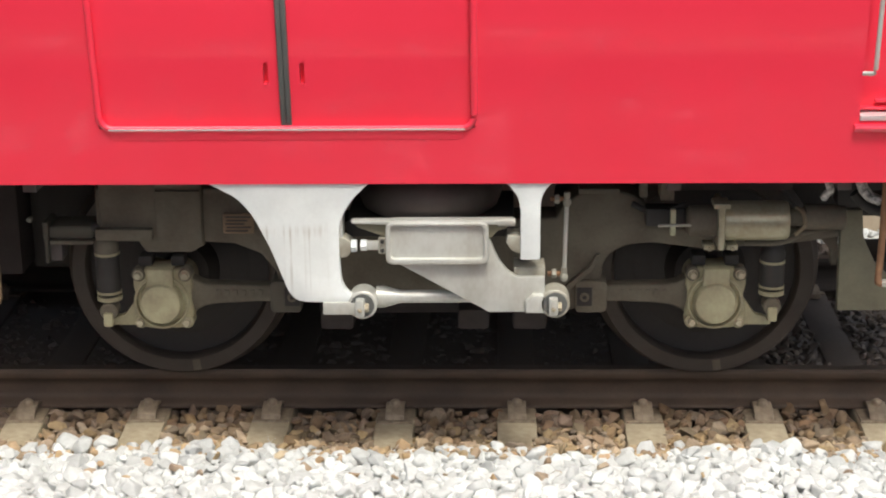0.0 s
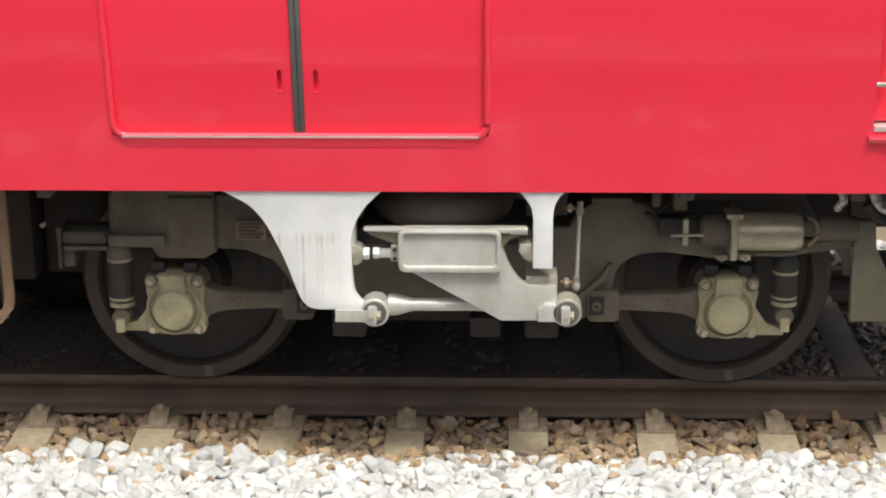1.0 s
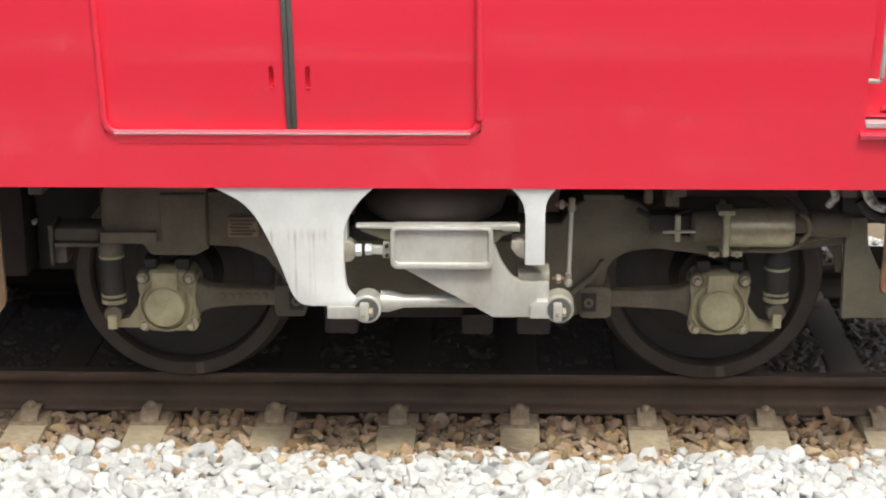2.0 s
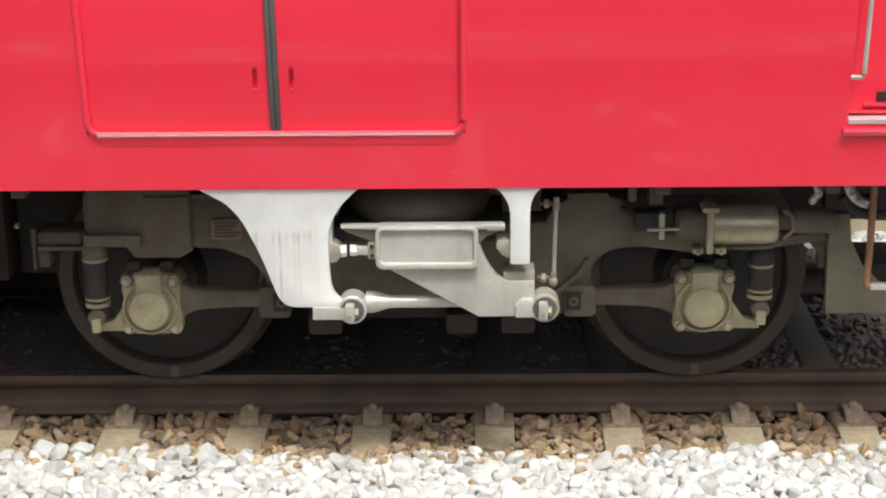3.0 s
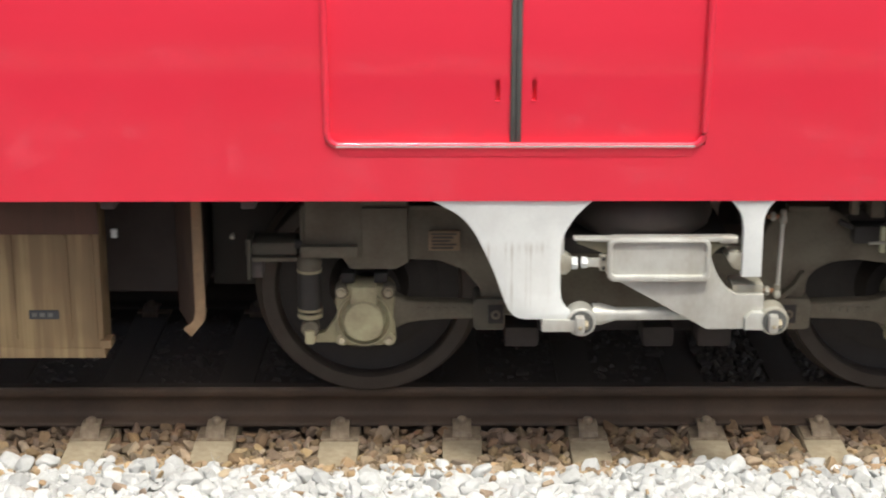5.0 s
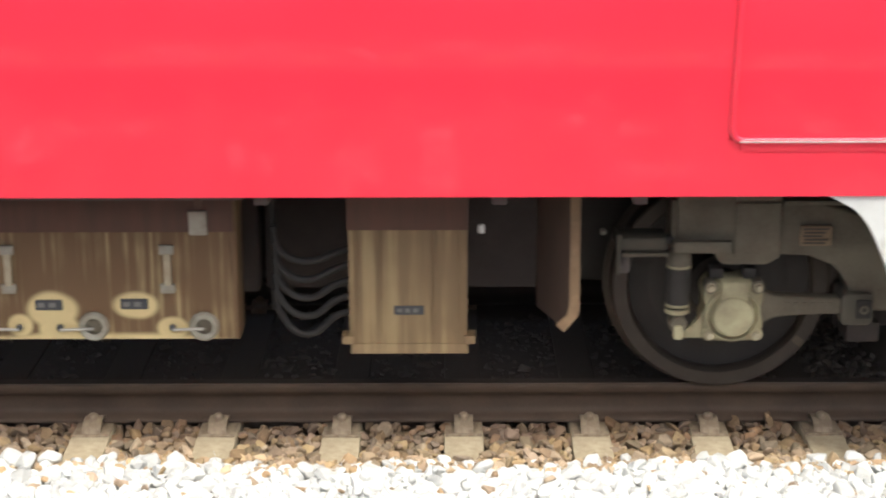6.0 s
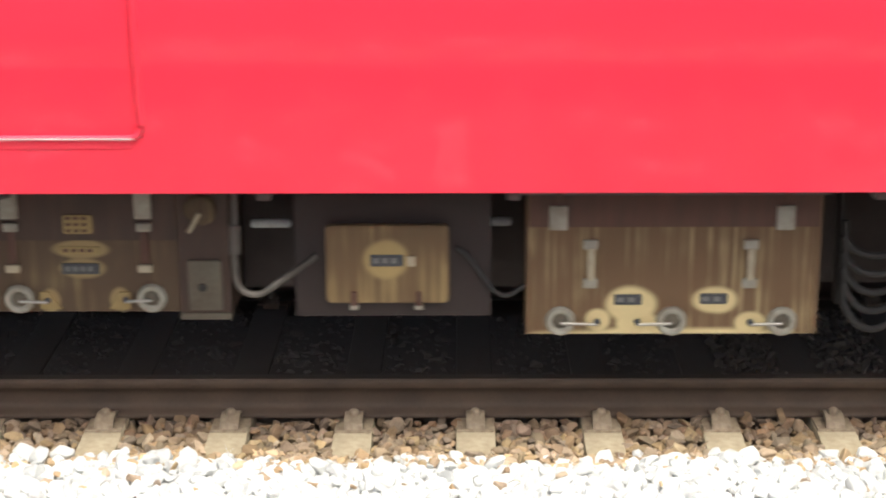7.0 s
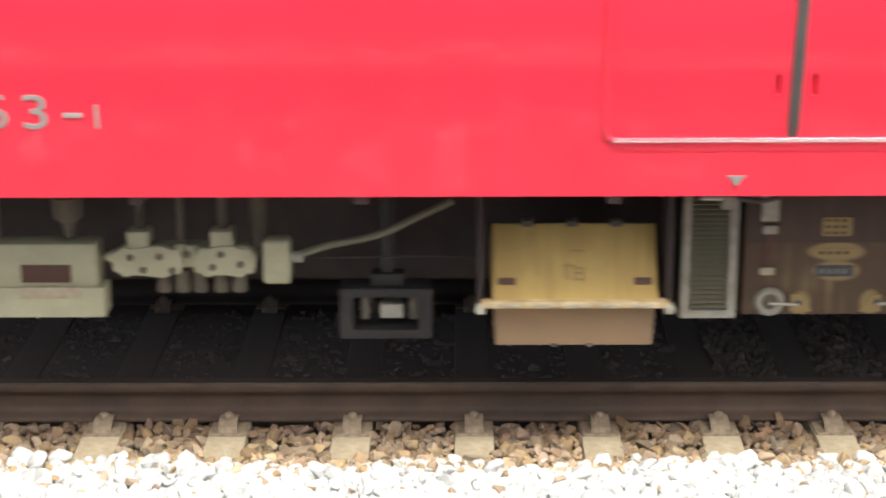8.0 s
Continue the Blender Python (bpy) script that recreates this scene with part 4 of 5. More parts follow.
def brake_gear():
    z, y = 0.748, -1.0
    c = part("brake_cylinder", lathe((0.833, y, z), (1, 0, 0), [(0, 0), (0, 0.070), (0.008, 0.074), (0.20, 0.074), (0.232, 0.072), (0.24, 0.066), (0.24, 0)], 36), CYL, car, "tan dusty brake cylinder")
    part("cylinder_nose", lathe((0.70, y, z), (1, 0, 0), [(0, 0), (0, 0.045), (0.01, 0.056), (0.10, 0.060), (0.145, 0.060), (0.145, 0)], 32), BOGIE, c, "darker cylinder nose")
    part("cylinder_flange", slab(rounded(0.808, 0.832, z - 0.092, z + 0.085, 0.010), y - 0.084, y + 0.08, bevel=0.005), CYL, c)
    part("flange_head", boxes((0.790, 0.850, y - 0.082, y + 0.02, z + 0.066, z + 0.084), bevel=0.004), CYL, c)
    for dx in (-0.03, 0.055):
        part("flange_foot", boxes((0.813 + dx - 0.02, 0.813 + dx + 0.02, y - 0.035, y + 0.04, z - 0.105, z - 0.085), bevel=0.004), CYL, c)
        hex_bolt("bolt", 0.813 + dx, y - 0.03, z - 0.098, 0.008, c, BOLT)
    part("end_pipe", lathe((1.085, y + 0.03, z + 0.005), (1, 0, 0), [(0, 0), (0, 0.035), (0.05, 0.035), (0.055, 0.048), (0.20, 0.048), (0.20, 0)], 24), BOGIE, c)
    part("end_clip", tube([(1.10, y - 0.02, z - 0.05), (1.13, y - 0.03, z - 0.01), (1.125, y - 0.02, z + 0.035), (1.10, y, z + 0.05)], 0.008), DULLTAN, c)
    v = part("cut_out_valve", rod((0.590, y - 0.05, 0.742), (0.715, y - 0.05, 0.745), 0.006), LIGHTGREY, car, "small pale valve lever")
    part("valve_plate", slab(rounded(0.636, 0.656, 0.702, 0.802, 0.006), y - 0.045, y - 0.02, bevel=0.003), PALEGREEN, v)
    part("valve_body", boxes((0.55, 0.70, y + 0.01, y + 0.10, 0.72, 0.79), bevel=0.012), BLACK, v)
    part("brake_pipe", tube([(0.50, -0.95, 0.80), (0.56, -0.96, 0.775), (0.63, -0.97, 0.78), (0.70, -0.96, 0.80)], 0.012), BLACK, car)
    part("brake_pipe", tube([(0.92, -0.98, 0.655), (1.05, -0.99, 0.66), (1.15, -0.96, 0.69), (1.27, -0.92, 0.70)], 0.011), BOGIE, car)
    part("cross_pipe", boxes((0.35, 1.25, -0.9, -0.82, 0.88, 0.94), (0.66, 1.10, -0.92, -0.80, 0.84, 0.985), bevel=0.01), UNDER, car)
    part("pipe_bracket", boxes((0.30, 0.45, -1.0, -0.92, 0.85, 0.87), (0.60, 0.65, -1.02, -0.9, 0.83, 0.90), (0.52, 0.55, -1.05, -1.0, 0.85, 0.98), bevel=0.005), BOGIE, car)
    u = part("brake_unit", slab(rounded(-1.705, -1.53, 0.658, 0.712, 0.015), -0.93, -0.78, bevel=0.012), PIVOT, car, "grey dusty brake unit at the bogie end")
    part("unit_ledge", boxes((-1.70, -1.51, -0.94, -0.88, 0.64, 0.655), bevel=0.003), BOGIE, u)
    part("unit_tail", boxes((-1.715, -1.665, -0.9, -0.8, 0.56, 0.65), bevel=0.015), UNDER, u)
    part("unit_leg", boxes((-1.722, -1.709, -0.935, -0.89, 0.565, 0.70), bevel=0.004), PIVOT, u)
    part("unit_flange", boxes((-1.725, -1.703, -0.94, -0.80, 0.66, 0.728), bevel=0.008), PIVOT, u)
    part("unit_port", lathe((-1.54, -0.92, 0.705), (1, 0, 0), [(0, 0), (0, 0.016), (0.012, 0.020), (0.03, 0.014), (0.04, 0)], 14), BLACK, u)
    part("unit_nub", lathe((-1.775, -0.90, 0.735), (0, -1, 0), [(0, 0), (0, 0.008), (0.03, 0.011), (0.04, 0.007), (0.04, 0)], 14), LIGHTGREY, u, "small pale nub")
    # end of the bogie under the cab
    p = part("rail_guard", slab([(1.283, 0.765), (1.362, 0.765), (1.372, 0.66), (1.42, 0.56), (1.50, 0.48), (1.66, 0.44), (1.66, 0.372), (1.288, 0.368)], -0.925, -0.885, bevel=0.005), OLIVE, car, "olive-grey rail guard plate")
    part("guard_web", slab([(1.13, 0.70), (1.284, 0.70), (1.284, 0.54), (1.262, 0.54), (1.255, 0.60), (1.20, 0.665)], -0.89, -0.85, bevel=0.004), BOGIE, p)
    r = part("step_rail", tube([(1.40, -1.12, 0.97), (1.397, -1.12, 0.70), (1.392, -1.12, 0.56), (1.40, -1.12, 0.545), (1.43, -1.12, 0.54), (1.80, -1.12, 0.54)], 0.013, steps=4), RUSTBAR, car, "rusty tan step rail")
    part("step_tread", boxes((1.405, 1.80, -1.14, -1.10, 0.533, 0.553), bevel=0.004), ALU, r, "bright step edge")
    # Two added black boxes that block sight of the bright far side.
    part("draft_gear", boxes((1.04, 2.0, -0.15, 0.55, 0.515, 0.992), bevel=0.02), BLACK, car, "added black block under the cab hiding the far side")
    part("brake_rigging", boxes((-1.93, -1.58, -0.35, 0.5, 0.36, 0.992), bevel=0.02), BLACK, car, "added black block behind the bogie end")
    # Black box placed to fit a dark area of the camera's view.
    part("coupler_box", boxes((1.50, 1.98, -0.15, 0.20, 0.10, 0.32), bevel=0.02), BLACK, car, "black hanging box under the cab")
    part("brake_hose", tube([(1.18, -1.12, 0.96), (1.20, -1.12, 0.90), (1.19, -1.11, 0.88), (1.18, -1.10, 0.86)], 0.015), BRAID, car, "braided metal hose")
    part("brake_hose", tube([(1.300, -1.1, 0.97), (1.318, -1.1, 0.905), (1.345, -1.1, 0.868), (1.385, -1.1, 0.85)], 0.020), BRAID, car, "braided metal hose")
    part("brake_hose", tube([(1.30, -1.06, 0.87), (1.34, -1.06, 0.825), (1.40, -1.06, 0.80), (1.50, -1.06, 0.805), (1.58, -1.06, 0.86), (1.60, -1.06, 0.97)], 0.021), BLACK, car, "black rubber brake hose")
    part("hose_bracket", boxes((1.25, 1.36, -1.0, -0.9, 0.80, 0.90), (1.35, 1.45, -0.98, -0.9, 0.80, 0.84), bevel=0.015), BLACK, car)
    # Dark plate and tan edge paint in how light falls on the guard.
    bm = slab([(-1.04, 0.97), (-1.04, 0.42), (-0.97, 0.375), (-0.72, 0.38), (-0.72, 0.97)], -1.906, -1.894, bevel=0.003, axis="x")
    bmesh.ops.rotate(bm, verts=bm.verts[:], cent=(-1.90, -1.04, 0), matrix=Matrix.Rotation(radians(20), 3, "Z"))
    g = part("mud_guard", bm, CABTOP, car, "brown dusty guard plate before the bogie, shade painted in")
    part("guard_edge", slab([(-1.908, 0.97), (-1.872, 0.97), (-1.868, 0.47), (-1.876, 0.44), (-1.926, 0.380), (-1.955, 0.41), (-1.916, 0.445), (-1.908, 0.48)], -1.056, -1.036, bevel=0.004), GUARDTAN, g, "tan guard edge, light painted in")


brake_gear()


# ---- underfloor equipment ----
def plaque(name, x, z, w, h, y, mat, parent, rows=1, ink=PALEINK, label=""):
    """A small riveted plate with rows of unreadable print as bars."""
    p = part(name, slab(rounded(x - w / 2, x + w / 2, z - h / 2, z + h / 2, min(w, h) * 0.12), y - 0.004, y + 0.002, bevel=0.0015), mat, parent, label)
    bars = []
    for k in range(rows):
        zz = z + h * ((k + 0.5) / rows - 0.5)
        n = max(2, int(w / 0.035))
        for i in range(n):
            x0 = x - w * 0.40 + w * 0.8 * i / n
            bars.append((x0, x0 + w * 0.8 / n * 0.62, y - 0.0055, y - 0.0035, zz - h / rows * 0.22, zz + h / rows * 0.22))
    part("print", boxes(*bars, bevel=0), ink, p)
    return p


def ring_lock(x, z, y, parent, reach):
    """A round hatch lock: raised ring, sunk hub and a lever that reaches sideways."""
    r = part("ring_lock", lathe((x, y, z), (0, -1, 0), [(0, 0.030), (0.012, 0.032), (0.018, 0.040), (0.018, 0.050), (0.010, 0.057), (0, 0.058)], 36), LIGHTGREY, parent, "pale round hatch lock")
    part("lock_hub", lathe((x, y, z), (0, -1, 0), [(0, 0.034), (0.004, 0.030), (0.012, 0.018), (0.012, 0)], 24), BOGIE, r)
    part("lock_lever", rod((x, y - 0.016, z - 0.006), (x + reach, y - 0.016, z - 0.010), 0.006), SILVER, r)
    part("lever_stud", lathe((x + reach, y, z - 0.004), (0, -1, 0), [(0, 0), (0, 0.013), (0.014, 0.012), (0.018, 0.006), (0.018, 0)], 16), PLATE, r)


def draw_latch(x, z0, z1, y, parent):
    l = part("draw_latch", boxes((x - 0.014, x + 0.014, y - 0.022, y, z0 + 0.03, z1 - 0.03), bevel=0.006), CREAM, parent, "cream draw latch")
    for z in (z0 + 0.016, z1 - 0.018):
        part("latch_bracket", boxes((x - 0.030, x + 0.026, y - 0.018, y, z - 0.018, z + 0.02), bevel=0.006), LIGHTGREY, l)


def narrow_box():
    y = -0.90
    b = part("equipment_box", slab([(-2.738, 0.28), (-2.738, 0.985), (-2.286, 0.985), (-2.286, 0.28)], y, -0.74, bevel=0.006), NARROW, car, "tall tan equipment box with rain streaks")
    part("box_foot", boxes((-2.734, -2.282, y - 0.004, -0.75, 0.242, 0.283), bevel=0.004), NARROW, b)
    for x in (-2.745, -2.277):
        part("foot_lug", boxes((x - 0.022, x + 0.022, y - 0.018, y + 0.06, 0.285, 0.318), bevel=0.005), NARROW, b)
    for x in (-2.715, -2.62, -2.41, -2.312):
        part("rib", boxes((x - 0.006, x + 0.006, y - 0.008, y + 0.002, 0.32, 0.735), bevel=0.003), NARROW, b)
    # Thin strip whose brown stands for shade under the car body.
    part("upper_panel", boxes((-2.742, -2.282, y - 0.007, y + 0.01, 0.738, 0.985), bevel=0.003), SHADEBROWN, b, "brown strip painting in the body's shade")
    plaque("label_plate", -2.509, 0.418, 0.115, 0.036, y, PLATE, b)


def big_box():
    y = -0.91
    b = part("equipment_box", slab([(-4.272, 0.306), (-4.272, 0.86), (-3.160, 0.86), (-3.160, 0.306)], y, -0.72, bevel=0.006), BIGBOX, car, "wide brown equipment box, streaked and rubbed clean round labels")
    # Strip coloured dark for the shade below the body.
    part("upper_panel", boxes((-4.262, -3.170, y - 0.006, y + 0.01, 0.735, 0.86), bevel=0.003), SHADEBROWN, b, "reddish brown strip painting in the body's shade")
    part("hang_rail", boxes((-4.30, -3.13, y - 0.012, -0.6, 0.860, 0.885), bevel=0.004), UNDER, b)
    for x in (-4.152, -3.299):
        part("hinge_plate", boxes((x - 0.036, x + 0.033, y - 0.02, y, 0.725, 0.820), bevel=0.006), LIGHTGREY, b, "pale hinge plate")
        part("hanger", boxes((x - 0.014, x + 0.014, y - 0.012, y + 0.02, 0.815, 0.985), bevel=0.004), SHADEBROWN, b)
    for x, z, reach in ((-4.141, 0.361, 0.14), (-3.716, 0.360, -0.13), (-3.294, 0.359, -0.12)):
        ring_lock(x, z, y, b, reach)
    draw_latch(-4.028, 0.497, 0.684, y, b)
    draw_latch(-3.423, 0.497, 0.684, y, b)
    plaque("label_plate", -3.884, 0.446, 0.105, 0.042, y, PLATE, b)
    plaque("label_plate", -3.558, 0.449, 0.105, 0.042, y, PLATE, b)
    for x in (-4.262, -3.172):
        part("edge_strip", boxes((x - 0.010, x + 0.010, y - 0.006, y + 0.01, 0.31, 0.735), bevel=0.003), BIGBOX, b)


def small_box():
    y = -0.97
    back = part("mounting_board", slab(rounded(-5.150, -4.407, 0.389, 0.90, 0.01), -0.935, -0.62, bevel=0.006), CASE, car, "dark sooty equipment case")
    b = part("equipment_box", slab(rounded(-5.030, -4.566, 0.452, 0.758, 0.022), y, -0.93, bevel=0.008), SMALLBOX, car, "small streaked brown equipment lid")
    plaque("label_plate", -4.800, 0.622, 0.125, 0.046, y, PLATE, b)
    part("seal_tag", boxes((-4.724, -4.692, y - 0.010, y, 0.600, 0.640), bevel=0.005), CREAM, b, "cream seal tag")
    for x in (-4.925, -4.680):
        part("hook", boxes((x - 0.010, x + 0.010, y - 0.014, y + 0.01, 0.435, 0.50), bevel=0.004), SHADEBROWN, b)
        part("hook_end", boxes((x - 0.016, x + 0.016, y - 0.016, y + 0.02, 0.430, 0.446), bevel=0.004), LIGHTGREY, b)
    # White cylinders, their depth set to fit the camera's view.
    for x0, x1, z in ((-5.353, -5.19, 0.663), (-4.406, -4.319, 0.668)):
        c = part("white_cap", lathe((x0, -0.60, z), (1, 0, 0), [(0, 0), (0.004, 0.014), (0.012, 0.018), (x1 - x0 - 0.012, 0.018), (x1 - x0 - 0.004, 0.014), (x1 - x0, 0)], 16), WHITE, car, "short white cylinder behind the conduits")
    part("cable", tube([(-5.346, -1.1, 0.985), (-5.350, -1.1, 0.80), (-5.354, -1.1, 0.66), (-5.346, -1.1, 0.575), (-5.315, -1.1, 0.538), (-5.26, -1.1, 0.535), (-5.19, -1.09, 0.58), (-5.115, -1.0, 0.610), (-5.07, -0.95, 0.632)], 0.013), PALEPIPE, car, "grey bent cable conduit")
    part("conduit_sleeve", rod((-5.352, -1.1, 0.69), (-5.350, -1.1, 0.80), 0.021), PALEPIPE, car)
    part("cable", tube([(-4.54, -0.94, 0.665), (-4.491, -0.955, 0.629), (-4.44, -0.96, 0.56), (-4.395, -0.96, 0.50), (-4.345, -0.95, 0.478), (-4.28, -0.90, 0.50)], 0.010), CABLE, car, "grey bent cable conduit")


def control_cabinet():
    y = -0.83
    b = part("control_cabinet", slab([(-6.335, 0.372), (-6.335, 0.985), (-5.600, 0.985), (-5.600, 0.372)], y, -0.2, bevel=0.006), CABINET, car, "brown streaked control cabinet with two hatch locks")
    # Strip carrying the body's shade in its colour.
    part("upper_panel", boxes((-6.325, -5.610, y - 0.005, y + 0.01, 0.662, 0.985), bevel=0.003), CABTOP, b, "brown strip painting in the body's shade")
    for x in (-6.243, -5.733):
        part("hinge_plate", boxes((x - 0.033, x + 0.033, y - 0.022, y, 0.750, 0.90), bevel=0.006), LIGHTGREY, b, "pale hinge plate")
        part("hinge_knuckle", boxes((x - 0.027, x + 0.030, y - 0.024, y, 0.700, 0.735), bevel=0.007), LIGHTGREY, b)
        part("strap", boxes((x - 0.016, x + 0.016, y - 0.012, y, 0.57, 0.70), bevel=0.004), SHADEBROWN, b)
        part("strap_end", boxes((x - 0.030, x + 0.026, y - 0.018, y, 0.535, 0.566), bevel=0.006), CREAM, b)
    ring_lock(-6.229, 0.426, y, b, 0.11)
    ring_lock(-5.716, 0.429, y, b, -0.10)
    plaque("data_plate", -5.985, 0.727, 0.115, 0.075, y - 0.005, SPENTYELLOW, b, rows=3, ink=SHADEBROWN)
    plaque("name_strip", -5.985, 0.622, 0.155, 0.030, y, SPENTYELLOW, b, ink=SHADEBROWN)
    plaque("label_plate", -5.985, 0.548, 0.145, 0.044, y, PLATE, b)
    for x, s in ((-6.109, 1), (-5.839, -1)):
        part("wedge", slab([(x - 0.04 * s, 0.455), (x + 0.0, 0.455), (x + 0.045 * s, 0.385), (x - 0.04 * s, 0.385)], y - 0.010, y + 0.002, bevel=0.004), SPENTYELLOW, b, "dull cream wedge plate")
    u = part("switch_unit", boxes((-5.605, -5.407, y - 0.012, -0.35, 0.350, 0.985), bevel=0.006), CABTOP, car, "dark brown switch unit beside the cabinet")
    part("switch_knob", lathe((-5.512, y - 0.012, 0.785), (0, -1, 0), [(0, 0), (0, 0.062), (0.008, 0.058), (0.012, 0.05), (0.012, 0)], 30), CABINET, u)
    part("switch_lever", rod((-5.560, y - 0.030, 0.70), (-5.515, y - 0.030, 0.775), 0.010), CREAM, u, "cream switch lever")
    part("socket_plate", slab(rounded(-5.570, -5.440, 0.385, 0.585, 0.008), y - 0.024, y - 0.008, bevel=0.004), BOGIE, u)
    part("socket", lathe((-5.515, y - 0.023, 0.478), (0, -1, 0), [(0, 0), (0, 0.018), (0.005, 0.016), (0.005, 0.006), (0.002, 0)], 20), BLACK, u)
    part("unit_foot", boxes((-5.605, -5.407, y - 0.018, y + 0.1, 0.345, 0.372), bevel=0.004), BOGIE, u)


def grille():
    y = -0.88
    g = part("vent_grille", ring_frame(rounded(-6.580, -6.368, 0.377, 0.985, 0.005, 2), rounded(-6.548, -6.402, 0.408, 0.965, 0.004, 2), y - 0.01, y + 0.03, bevel=0.003), LIGHTGREY, car, "pale metal louvre grille")
    part("grille_back", boxes((-6.575, -6.373, y + 0.03, -0.4, 0.38, 0.985), bevel=0.003), BLACK, g)
    bm = slab([(y - 0.004, -0.003), (y - 0.001, -0.006), (y + 0.022, 0.009), (y + 0.019, 0.012)], -6.549, -6.401, bevel=0, axis="x")
    slat = part("slat", bm, OLIVE, g)
    slat.location.z = 0.420
    for k in range(1, 30):
        s = slat.copy()
        scene.collection.objects.link(s)
        s.location.z = 0.420 + 0.0187 * k
    for z in (0.60, 0.84):
        for x in (-6.564, -6.386):
            hex_bolt("screw", x, y - 0.01, z, 0.005, g, BOLT, 0.005)
    t = part("cut_off_cock", rod((-6.52, y - 0.04, 0.865), (-6.40, y - 0.04, 0.862), 0.011), ALU, car, "small pale cock in front of the grille")
    part("cock_body", boxes((-6.445, -6.385, y - 0.055, y - 0.015, 0.82, 0.872), bevel=0.010), LIGHTGREY, t)
    part("cock_pipe", tube([(-6.39, y - 0.03, 0.86), (-6.30, y - 0.02, 0.845), (-6.22, y - 0.02, 0.86)], 0.010), UNDER, t)


def yellow_box():
    x0, x1 = -7.300, -6.668
    b = part("battery_box", slab([(-0.735, 0.715), (-0.755, 0.716), (-0.925, 0.475), (-0.925, 0.442), (-0.45, 0.442), (-0.45, 0.56)], x0, x1, bevel=0.008, axis="x"), YELLOW, car, "mustard yellow box with a sloping lid and tan base")
    part("lid_lip", boxes((-7.346, -6.629, -0.962, -0.90, 0.440, 0.466), bevel=0.008), LIPPAINT, b, "worn cream lid edge")
    part("base_tray", slab([(-7.285, 0.252), (-6.678, 0.252), (-6.668, 0.440), (-7.296, 0.440)], -0.85, -0.45, bevel=0.012), TANBOX, b, "tan lower tray")
    for x in (-7.346, -6.629):
        part("side_strap", boxes((x - 0.012, x + 0.012, -0.92, -0.70, 0.44, 0.985), bevel=0.004), CASE, b)
        part("lip_ear", boxes((x - 0.018, x + 0.018, -0.965, -0.92, 0.418, 0.452), bevel=0.006), LIGHTGREY, b)
    q = Vector((0, -0.17, -0.241)).normalized()
    nrm = Vector((0, q.z, -q.y)).normalized()
    if nrm.y > 0:
        nrm = -nrm

    def lid_plate(name, x, f, w, h, mat, label=""):
        c = Vector((x, -0.755, 0.716)) + q * f + nrm * 0.003
        bm = bmesh.new()
        add_box(bm, -w / 2, w / 2, -0.003, 0.003, -h / 2, h / 2, bevel=0.002)
        rot = Matrix((Vector((1, 0, 0)), -nrm, -q)).transposed()
        bmesh.ops.transform(bm, matrix=Matrix.Translation(c) @ rot.to_4x4(), verts=bm.verts[:])
        return part(name, bm, mat, b, label)
    for x in (-7.245, -6.725):
        lid_plate("lid_clip", x, 0.232, 0.068, 0.028, SHADEBROWN, "brown recessed lid clip")
    for dx, f, w, h in ((-0.022, 0.19, 0.008, 0.075), (-0.012, 0.17, 0.05, 0.007), (0.022, 0.20, 0.030, 0.006), (0.022, 0.225, 0.030, 0.006), (0.038, 0.205, 0.006, 0.06), (0.006, 0.205, 0.006, 0.055), (0.02, 0.18, 0.03, 0.006), (0.015, 0.11, 0.055, 0.005)):
        lid_plate("stencil_bar", -6.99 + dx, f, w, h, SPENTYELLOW)
    for x in (-7.16, -6.99, -6.82):
        part("hinge", boxes((x - 0.022, x + 0.022, -0.77, -0.72, 0.708, 0.733), bevel=0.006), UNDER, b)
    # Pale grey bars along the lip.
    for x in (-7.24, -7.10, -6.98, -6.86, -6.73):
        part("lip_scuff", boxes((x - 0.045, x + 0.045, -0.9635, -0.955, 0.449, 0.458), bevel=0.002), LIGHTGREY, b)
    for x in (-7.06, -6.92):
        part("tray_foot", boxes((x - 0.012, x + 0.012, -0.855, -0.83, 0.248, 0.262), bevel=0.003), UNDER, b)
    near = Matrix.Translation((-7.442, -7.311, 2.583)) @ Matrix.Scale(0.977, 4) @ Matrix.Translation((7.442, 7.311, -2.583))
    for ob in [b, *b.children_recursive]:  # scaled toward the eye, nearer the side, to fit the camera's view
        ob.data.transform(near)


def hanging_frame():
    y = -0.80
    h = part("sensor_frame", ring_frame(rounded(-7.892, -7.529, 0.263, 0.468, 0.012), rounded(-7.838, -7.585, 0.300, 0.432, 0.012), y, y + 0.14, bevel=0.006), CABLE, car, "dark grey hanging frame with a small pale unit inside")
    part("hanger_stem", boxes((-7.73, -7.68, y + 0.05, y + 0.09, 0.462, 0.985), (-7.77, -7.64, y + 0.03, y + 0.11, 0.468, 0.52), bevel=0.008), CABLE, h)
    part("inner_unit", boxes((-7.735, -7.645, y + 0.03, y + 0.12, 0.338, 0.395), bevel=0.008), LIGHTGREY, h, "pale inner unit")
    for x in (-7.81, -7.622):
        part("inner_bar", boxes((x, x + 0.034, y + 0.04, y + 0.1, 0.33, 0.425), bevel=0.006), BOGIE, h)


